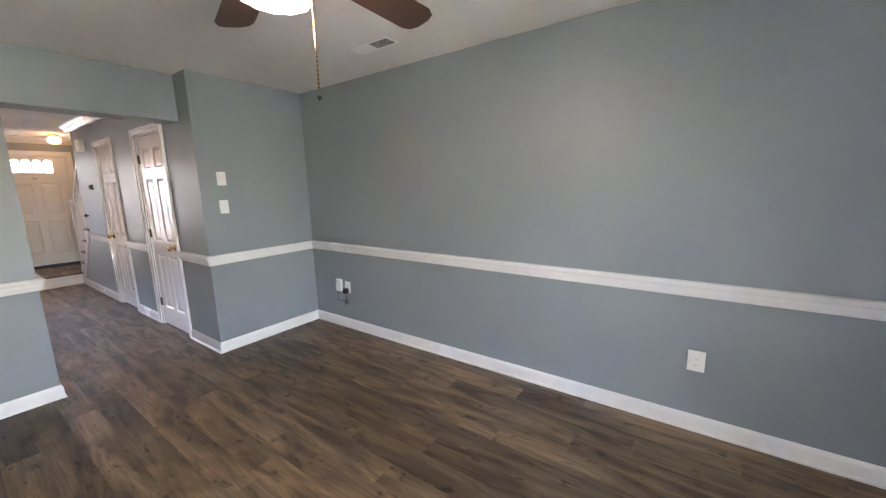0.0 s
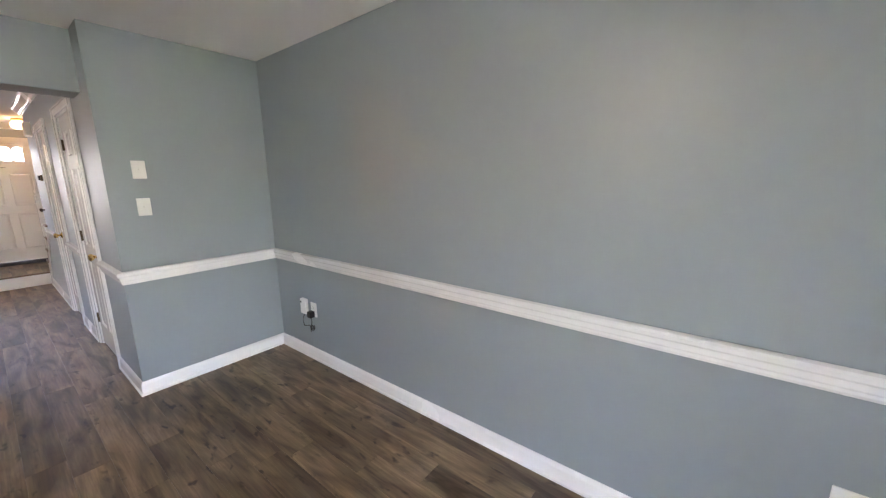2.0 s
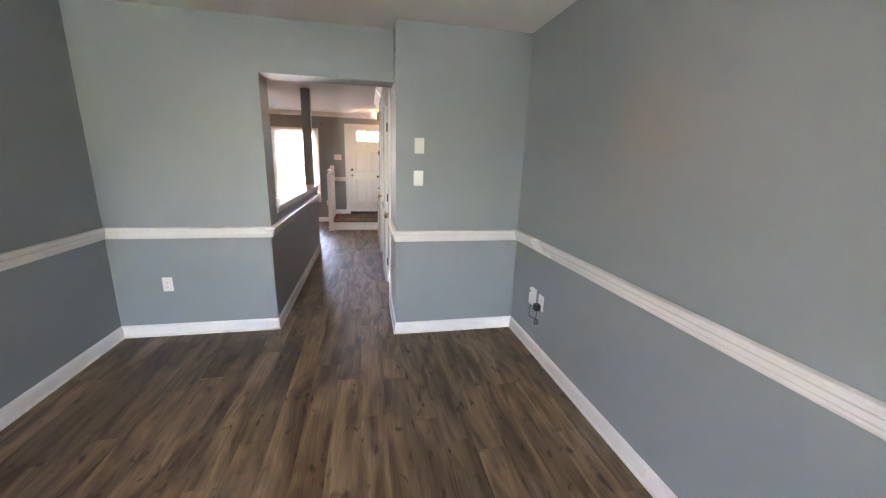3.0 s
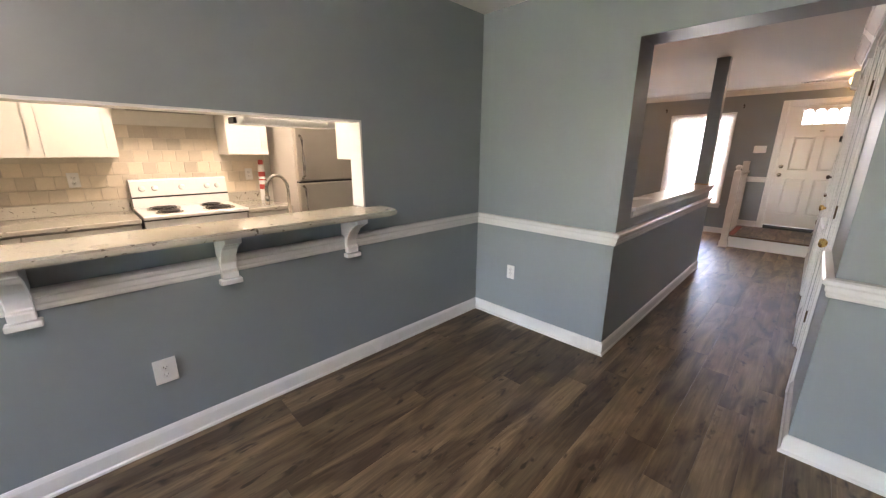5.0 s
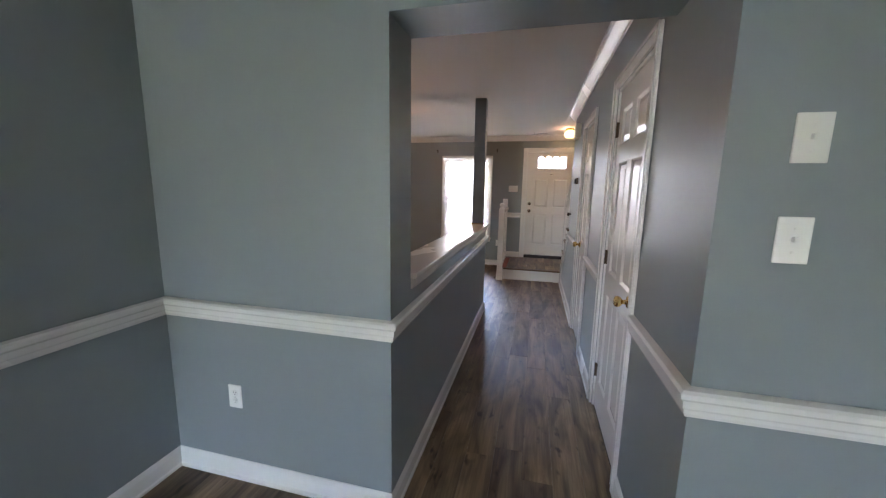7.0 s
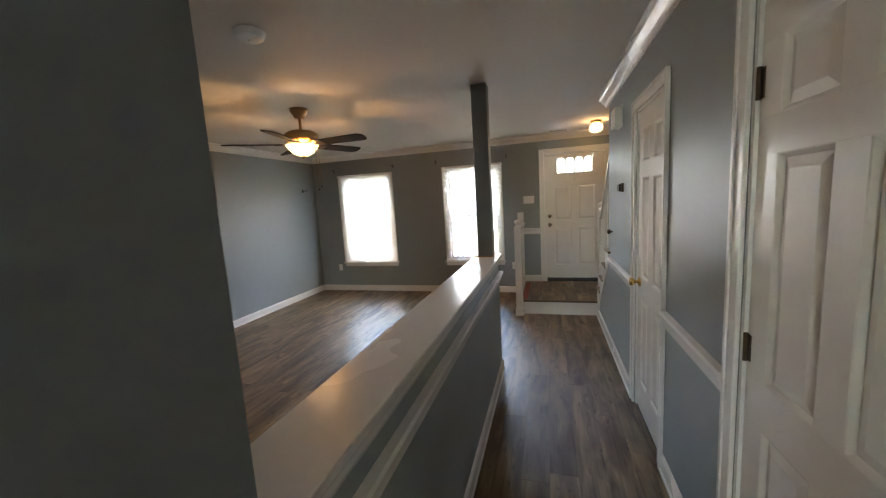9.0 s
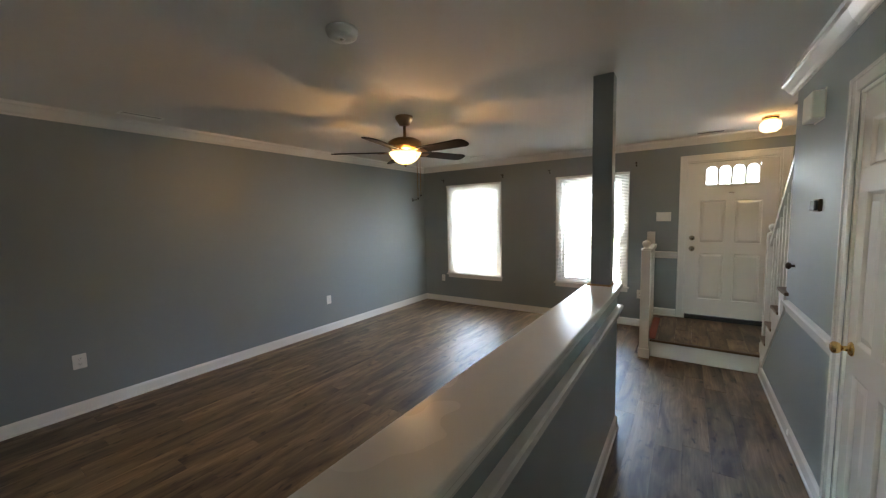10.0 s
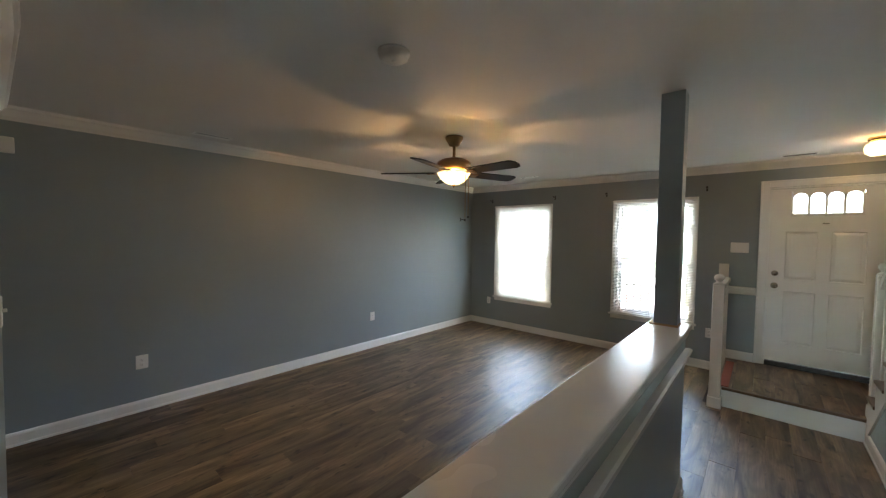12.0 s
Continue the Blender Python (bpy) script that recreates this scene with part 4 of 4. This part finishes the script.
hl = thing("hall_ceiling_light", pose(-5.25, 0.03, H), "small flush ceiling light with glowing globe", "ceiling light")
bm = bmesh.new()
lathe(bm, [(0, -0.0005), (0.065, -0.0005), (0.066, -0.015), (0.05, -0.035), (0, -0.036)], 28)
part("base", bm, BRASS, hl)
bm = bmesh.new()
lathe(bm, [(0.05, -0.036), (0.075, -0.055), (0.085, -0.085), (0.078, -0.12), (0.05, -0.145), (0, -0.152)], 32)
globe = part("globe", bm, BULBW, hl, "glowing frosted globe")
globe.visible_shadow = False

# ---- pass-through bar ----
bar = thing("bar_counter", pose(0, 0, 0), "cream granite bar counter in the pass-through", "counter")
bm = bmesh.new()
out = [(0.935, -2.27), (0.935, -2.172), (0.80, -2.172), (0.80, -2.02), (0.83, -1.955), (0.90, -1.93), (2.64, -1.93), (2.72, -1.96), (2.74, -2.02), (2.74, -2.172), (2.605, -2.172), (2.605, -2.27)]
prism(bm, out, "z", 1.032, 1.066)
bmesh.ops.bevel(bm, geom=[e for e in bm.edges if abs(e.verts[0].co.z - e.verts[1].co.z) < 1e-6], offset=0.008, segments=2, affect="EDGES")
part("slab", bm, GRANITE, bar)


def corbel(x):
    c = thing("corbel", pose(x, -2.176, 0), "white carved wooden corbel under the bar counter", "bracket", "bar corbels")
    bm = bmesh.new()
    out = [(0.036, 0.80), (0.075, 0.80), (0.078, 0.835), (0.062, 0.845), (0.064, 0.88), (0.085, 0.92), (0.12, 0.96), (0.165, 0.985), (0.20, 1.0), (0.20, 1.03), (0.0005, 1.03), (0.0005, 0.906), (0.038, 0.905)]
    prism(bm, out, "x", -0.037, 0.037)
    bmesh.ops.bevel(bm, geom=bm.edges[:], offset=0.004, segments=1, affect="EDGES")
    part("scroll", bm, TRIM, c)
    boxes_part("foot", [(-0.050, 0.050, 0.037, 0.088, 0.772, 0.799)], TRIM, c, bevel=0.006)


for x in (1.07, 1.765, 2.46):
    corbel(x)
structure("trim_pass", [(PASS[0] - 0.0, PASS[0] + 0.012, -2.300, -2.172, 1.067, PASS[3]), (PASS[1] - 0.012, PASS[1], -2.300, -2.172, 1.067, PASS[3]), (PASS[0], PASS[1], -2.300, -2.172, PASS[3] - 0.012, PASS[3])], TRIM, "white liner of the kitchen pass-through", "trim")

# ---- kitchen ----
KY = -4.35


def shaker(parent, x0, x1, z0, z1, y, face, pull=None):
    """A framed cabinet door whose face looks along +y (face=1) or -y (face=-1)."""
    d = 0.02 * face
    ya, yb = sorted((y, y + d))
    dr = boxes_part("door", [(x0 + 0.002, x0 + 0.06, ya, yb, z0 + 0.002, z1 - 0.002), (x1 - 0.06, x1 - 0.002, ya, yb, z0 + 0.002, z1 - 0.002), (x0 + 0.06, x1 - 0.06, ya, yb, z0 + 0.002, z0 + 0.06), (x0 + 0.06, x1 - 0.06, ya, yb, z1 - 0.06, z1 - 0.002), (x0 + 0.06, x1 - 0.06, *sorted((y, y + d * 0.5)), z0 + 0.06, z1 - 0.06)], CAB, parent)
    if pull:
        bm = bmesh.new()
        yy = y + d
        px, pz = pull
        tube(bm, [(px, yy, pz), (px, yy + 0.025 * face, pz), (px + 0.09, yy + 0.025 * face, pz), (px + 0.09, yy, pz)], 0.005, 6)
        part("handle", bm, NICKEL, dr, "nickel bar handle")


def upper(x0, x1, z0, z1, y0, y1, face, label):
    c = thing("upper_cabinet", pose(0, 0, 0), label, "cabinet", "kitchen wall cabinets")
    boxes_part("body", [(x0, x1, y0, y1, z0, z1)], CAB, c, bevel=0.002)
    n = max(1, round((x1 - x0) / 0.42))
    s = (x1 - x0) / n
    for i in range(n):
        shaker(c, x0 + i * s, x0 + (i + 1) * s, z0, z1, y1 if face > 0 else y0, face)


upper(1.95, 2.75, 1.36, 2.12, KY + 0.013, KY + 0.32, 1, "white wall cabinet over the counter")
upper(2.755, 3.55, 1.36, 2.12, KY + 0.013, KY + 0.32, 1, "white wall cabinet over the counter")
upper(0.82, 1.18, 1.38, 2.12, KY + 0.013, KY + 0.32, 1, "white wall cabinet beside the range")
upper(0.35, 0.84, 1.36, 2.12, -2.62, -2.302, -1, "white wall cabinet beside the pass-through")
upper(0.0, 0.77, 1.80, 2.12, KY + 0.013, KY + 0.5, 1, "white wall cabinet above the refrigerator")


def base_cab(x0, x1, y0, y1, face, label):
    c = thing("base_cabinet", pose(0, 0, 0), label, "cabinet", "kitchen base cabinets")
    boxes_part("body", [(x0, x1, y0, y1, 0.09, 0.868)], CAB, c)
    boxes_part("toe_kick", [(x0, x1, y0 + (0.06 if face < 0 else 0), y1 - (0.06 if face > 0 else 0), -0.005, 0.0895)], CAB, c)
    yf = y1 if face > 0 else y0
    shaker(c, x0, x1, 0.10, 0.68, yf, face)
    shaker(c, x0, x1, 0.69, 0.86, yf, face, ((x0 + x1) / 2 - 0.045, 0.775))


for a, b in ((1.93, 2.55), (2.555, 3.2), (3.205, 3.8)):
    base_cab(a, b, KY + 0.013, KY + 0.60, 1, "white base cabinet along the back wall")
base_cab(0.76, 1.165, KY + 0.013, KY + 0.60, 1, "white base cabinet between range and refrigerator")
for a, b in ((0.35, 0.95), (0.955, 1.85), (1.855, 2.6)):
    base_cab(a, b, -2.90, -2.31, -1, "white base cabinet under the sink counter")
for x0, x1, y0, y1, lab in ((1.925, 3.8, KY + 0.013, KY + 0.64, "cream granite worktop along the back wall"), (0.76, 1.168, KY + 0.013, KY + 0.64, "short cream granite worktop beside the range"), (0.35, 2.6, -2.94, -2.30, "cream granite sink counter behind the bar")):
    t = thing("worktop", pose(0, 0, 0), lab, "worktop", "kitchen worktops")
    boxes_part("slab", [(x0, x1, y0, y1, 0.87, 0.905)], GRANITE, t, bevel=0.006)
    if y1 < -3:
        boxes_part("upstand", [(x0, x1, y0, y0 + 0.02, 0.9055, 1.0)], GRANITE, t, bevel=0.003)

# range
rg = thing("electric_range", pose(1.545, KY + 0.02, 0), "white electric coil range with backguard", "range")
boxes_part("body", [(-0.368, 0.368, 0.0, 0.62, 0.0, 0.895)], ENAMEL, rg, bevel=0.008)
boxes_part("cooktop", [(-0.373, 0.373, 0.05, 0.665, 0.896, 0.925)], ENAMEL, rg, bevel=0.008)
boxes_part("front_trim", [(-0.372, 0.372, 0.6655, 0.669, 0.888, 0.897)], DARKP, rg)
boxes_part("oven_door", [(-0.36, 0.36, 0.6205, 0.655, 0.22, 0.82)], ENAMEL, rg, bevel=0.006)
boxes_part("drawer", [(-0.36, 0.36, 0.6205, 0.65, 0.05, 0.20)], ENAMEL, rg, bevel=0.006)
bm = bmesh.new()
prism(bm, [(0.0, 0.9255), (0.10, 0.9255), (0.085, 1.02), (0.06, 1.155), (0.04, 1.17), (0.0, 1.17)], "x", -0.37, 0.37)
bg = part("backguard", bm, ENAMEL, rg)
boxes_part("backguard_line", [(-0.368, 0.368, 0.080, 0.0895, 1.008, 1.022)], DARKP, rg, "black trim line")
for x in (-0.29, -0.20, 0.20, 0.29, 0.0):
    bm = bmesh.new()
    lathe(bm, [(0, 0), (0.024, 0), (0.022, 0.018), (0.018, 0.022), (0, 0.023)], 18, Matrix.Translation((x, 0.073, 1.09)) @ Matrix.Rotation(radians(-80), 4, "X"))
    part("control_knob", bm, ENAMEL, rg)
for x, y, r in ((-0.18, 0.25, 0.075), (0.18, 0.25, 0.10), (-0.18, 0.50, 0.10), (0.18, 0.50, 0.075)):
    bm = bmesh.new()
    lathe(bm, [(r + 0.022, 0.926), (r + 0.02, 0.930), (r, 0.9275), (0, 0.9265)], 28, Matrix.Translation((x, y, 0)))
    part("drip_pan", bm, NICKEL, rg)
    bm = bmesh.new()
    tube(bm, [(x + (0.015 + (r - 0.015) * k / 72) * math.cos(k * 6.28319 / 18), y + (0.015 + (r - 0.015) * k / 72) * math.sin(k * 6.28319 / 18), 0.937) for k in range(73)], 0.0055, 6)
    part("burner_coil", bm, COIL, rg)
hood = thing("range_hood", pose(1.555, KY + 0.013, 0), "slim white range hood under the cabinet", "range hood")
boxes_part("shell", [(-0.36, 0.36, 0, 0.45, 1.74, 1.86)], ENAMEL, hood, bevel=0.006)
boxes_part("filter", [(-0.28, 0.28, 0.06, 0.38, 1.735, 1.7395)], VENTD, hood)

# refrigerator
fg = thing("refrigerator", pose(0.36, KY + 0.02, 0), "stainless top-freezer refrigerator with grey sides", "refrigerator")
boxes_part("body", [(-0.33, 0.35, 0, 0.64, 0.0, 1.68)], FRSIDE, fg, bevel=0.006)
for z0, z1 in ((0.05, 1.115), (1.13, 1.675)):
    dr = boxes_part("door", [(-0.33, 0.35, 0.645, 0.70, z0, z1)], STEEL, fg, bevel=0.012)
    bm = bmesh.new()
    h0, h1 = (z0 + 0.45, z1 - 0.03) if z0 < 0.5 else (z0 + 0.03, z1 - 0.12)
    tube(bm, [(0.305, 0.70, h0), (0.305, 0.745, h0 + 0.03), (0.305, 0.75, (h0 + h1) / 2), (0.305, 0.745, h1 - 0.03), (0.305, 0.70, h1)], 0.013, 10)
    part("handle", bm, NICKEL, dr, "tall brushed handle")
boxes_part("door_gap", [(-0.325, 0.345, 0.641, 0.69, 1.1155, 1.1295)], DARKP, fg)

# faucet, can, outlets, under-shelf lamp
fc = thing("kitchen_faucet", pose(1.23, -2.62, 0.9052), "brushed nickel gooseneck faucet at the sink", "faucet")
bm = bmesh.new()
lathe(bm, [(0, 0), (0.03, 0), (0.03, 0.006), (0.02, 0.02), (0.018, 0.06), (0.014, 0.07), (0, 0.07)], 20)
part("base", bm, NICKEL, fc)
bm = bmesh.new()
tube(bm, [(0, 0, 0.06), (0, 0, 0.26)] + [(0.065 - 0.065 * math.cos(a * math.pi / 10), -0.02 * a / 10, 0.27 + 0.085 * math.sin(a * math.pi / 10)) for a in range(11)] + [(0.132, -0.02, 0.22)], 0.011, 12)
part("spout", bm, NICKEL, fc)
bm = bmesh.new()
tube(bm, [(0.132, -0.02, 0.225), (0.133, -0.02, 0.17)], 0.015, 12)
part("spray_head", bm, NICKEL, fc)
bm = bmesh.new()
tube(bm, [(0.0, 0.018, 0.05), (-0.01, 0.06, 0.08)], 0.006, 8)
part("lever", bm, NICKEL, fc)
can = thing("spray_can", pose(0.83, KY + 0.10, 0.9052), "tall red and white spray can on the worktop", "can")
bm = bmesh.new()
lathe(bm, [(0, 0), (0.030, 0), (0.032, 0.006), (0.032, 0.34), (0.026, 0.36), (0.014, 0.372), (0, 0.372)], 24)
part("body", bm, PLATE, can)
for z0, z1 in ((0.12, 0.17), (0.21, 0.225), (0.25, 0.30)):
    bm = bmesh.new()
    lathe(bm, [(0.0322, z0), (0.0327, z0 + 0.002), (0.0327, z1 - 0.002), (0.0322, z1)], 24)
    part("label_band", bm, REDW, can, "red label band")
bm = bmesh.new()
lathe(bm, [(0, 0.3725), (0.024, 0.3725), (0.024, 0.41), (0.018, 0.42), (0, 0.42)], 20)
part("cap", bm, REDW, can)
plate("wall_outlet", pose(2.24, KY + 0.0145, 1.18, 0, 0, 180), "white outlet on the tiled backsplash", "outlets")
plate("wall_outlet", pose(0.93, KY + 0.0145, 1.18, 0, 0, 180), "white outlet on the tiled backsplash", "outlets")
us = thing("under_shelf_light", pose(1.3, -2.36, 1.595), "slim white strip light above the sink", "strip light")
boxes_part("housing", [(-0.28, 0.28, -0.05, 0.05, -0.045, -0.005)], PLATE, us, bevel=0.006)
boxes_part("bracket", [(-0.25, -0.22, 0.0505, 0.064, -0.03, -0.005), (0.22, 0.25, 0.0505, 0.064, -0.03, -0.005)], PLATE, us)
boxes_part("end_cap", [(0.281, 0.295, -0.045, 0.045, -0.04, -0.01)], DARKP, us)
kl = thing("kitchen_ceiling_light", pose(1.5, -3.2, H), "round flush kitchen ceiling light", "ceiling light")
bm = bmesh.new()
lathe(bm, [(0, -0.0005), (0.17, -0.0005), (0.17, -0.02), (0, -0.02)], 32)
part("base", bm, PLATE, kl)
bm = bmesh.new()
lathe(bm, [(0.16, -0.0205), (0.155, -0.05), (0.11, -0.085), (0, -0.10)], 32)
part("diffuser", bm, BULBC, kl)

# ---- outside ----
structure("ground", [(-400, 400, -400, 400, -0.9, -0.35)], GRASS, "green lawn round the house", "ground")
structure("road", [(-26, -19, -300, 300, -0.348, -0.33)], ASPH, "grey asphalt street before the houses", "road")
# pale forecourt added as a reflector, bouncing sunlight up through the front windows
structure("pavement", [(-18.8, -8.3, -60, 60, -0.348, -0.20)], CONC, "pale concrete forecourt, added to bounce sunlight indoors", "pavement")
structure("porch_slab", [(-8.2, -6.085, -5.2, 1.4, -0.348, 0.02)], CONC, "concrete porch slab at the front door", "porch")
structure("patio_slab", [(6.53, 9.4, -3.0, 2.0, -0.348, -0.03)], CONC, "concrete patio slab behind the house", "patio")
prl = thing("porch_railing", pose(-8.1, 0, 0.02), "white porch railing with square pickets", "railing")
boxes_part("top_rail", [(-0.03, 0.03, -5.1, 0.3, 0.86, 0.91)], TRIM, prl)
boxes_part("bottom_rail", [(-0.02, 0.02, -5.1, 0.3, 0.08, 0.12)], TRIM, prl)
boxes_part("end_post", [(-0.045, 0.045, -5.2, -5.1, 0, 0.98), (-0.045, 0.045, 0.3, 0.4, 0, 0.98)], TRIM, prl)
for i in range(44):
    y = -5.03 + i * 0.122
    boxes_part("picket", [(-0.015, 0.015, y - 0.017, y + 0.017, 0.12, 0.86)], OUTDARK, prl)


def house(x, y, label):
    h = thing("house", pose(x, y, -0.35), label, "house", "houses across the street")
    boxes_part("wall", [(-4, 4, -6, 6, 0, 5.4)], SIDING, h)
    bm = bmesh.new()
    prism(bm, [(-4.6, 5.35), (4.6, 5.35), (0, 8.2)], "y", -6.085, 6.4)
    part("roof", bm, ROOFM, h)
    for z in (0.9, 3.5):
        for yy in (-4.5, -1.5, 1.5, 4.5):
            w = boxes_part("window", [(4.0, 4.06, yy - 0.55, yy + 0.55, z, z + 1.4)], TRIM, h)
            boxes_part("pane", [(4.061, 4.07, yy - 0.47, yy + 0.47, z + 0.08, z + 1.32)], VENTD, w)
    boxes_part("door", [(4.0, 4.07, -0.45, 0.45, 0.1, 2.2)], REDW, h, "red front door")


for y in (-26, -12, 2, 16):
    house(-36, y, "pale two-storey townhouse across the street")

# ---- backsplash tiles ----
splash = structure("backsplash", [(0.76, 3.8, KY + 0.001, KY + 0.006, 0.906, 1.625)], GROUT, "tumbled beige stone tile backsplash with pale joints", "backsplash")
TS = 0.102
bm = bmesh.new()
box(bm, -TS / 2 + 0.0015, TS / 2 - 0.0015, 0, 0.006, -TS / 2 + 0.0015, TS / 2 - 0.0015, bevel=0.002)
tile0 = part("tile", bm, TILE, splash)
first = True
for r in range(6):
    zc = 1.02 + TS * (r + 0.5) - 0.012
    for c in range(19):
        xc = 0.82 + TS * (c + 0.5 * (r % 2))
        if xc + TS / 2 > 2.85 or (zc + TS / 2 > 1.40 and not 1.21 < xc < 1.93):
            continue
        t = tile0 if first else new("tile", tile0.data)
        first = False
        t.parent = splash
        t.location = (xc, KY + 0.0061, zc)

# ---- floor planks ----
PWID, PLEN = 0.152, 1.22
cache = {}


def plank(length, width):
    key = (round(length, 2), round(width, 3))
    if key not in cache:
        bm = bmesh.new()
        a, b, h = length / 2 - 0.0003, width / 2 - 0.0003, 0.0007
        lo = [bm.verts.new(p) for p in ((-a, -b, -0.005), (a, -b, -0.005), (a, b, -0.005), (-a, b, -0.005))]
        mi = [bm.verts.new((v.co.x, v.co.y, -h)) for v in lo]
        hi = [bm.verts.new((v.co.x - math.copysign(h, v.co.x), v.co.y - math.copysign(h, v.co.y), 0)) for v in lo]
        for p, q in ((lo, mi), (mi, hi)):
            for i in range(4):
                bm.faces.new((p[i], p[(i + 1) % 4], q[(i + 1) % 4], q[i]))
        bm.faces.new(hi)
        me = bpy.data.meshes.new("plank")
        bm.to_mesh(me)
        bm.free()
        me.materials.append(PLANK)
        cache[key] = me
    return cache[key]


def lay(parent, x0, x1, y0, y1, z, shift):
    x = x0 - shift
    while x < x1 - 0.02:
        a, b = max(x, x0), min(x + PLEN, x1)
        if b - a > 0.02:
            p = new("plank", plank(b - a, y1 - y0))
            p.parent = parent
            p.location = ((a + b) / 2, (y0 + y1) / 2, z)
            p.rotation_euler = (radians(tilts.uniform(-0.35, 0.35)), radians(tilts.uniform(-0.03, 0.03)), 0)
        x += PLEN


rng, tilts = random.Random(4), random.Random(9)
y = -4.70
while y < 1.05:
    y1 = min(y + PWID, 1.05)
    mid = (y + y1) / 2
    if mid < -2.20:
        span = (-5.955, PX1)
    elif mid < -1.0:
        span = (-5.955, 6.4)
    elif mid < 0.0:
        span = (-4.85, 6.4)
    else:
        span = (0.0, 6.4)
    if y < 0.0 < y1 and mid >= 0:
        lay(floor, -4.85, 0.0, y, 0.0, 0.0, rng.uniform(0, PLEN))
    lay(floor, span[0], span[1], y, y1, 0.0, rng.uniform(0, PLEN))
    y = y1
landing = bpy.data.objects["floor_landing"]
y = -0.99
while y < 0.97:
    y1 = min(y + PWID, 0.97)
    lay(landing, -5.955, -4.866, y, y1, LZ, rng.uniform(0, PLEN))
    y = y1
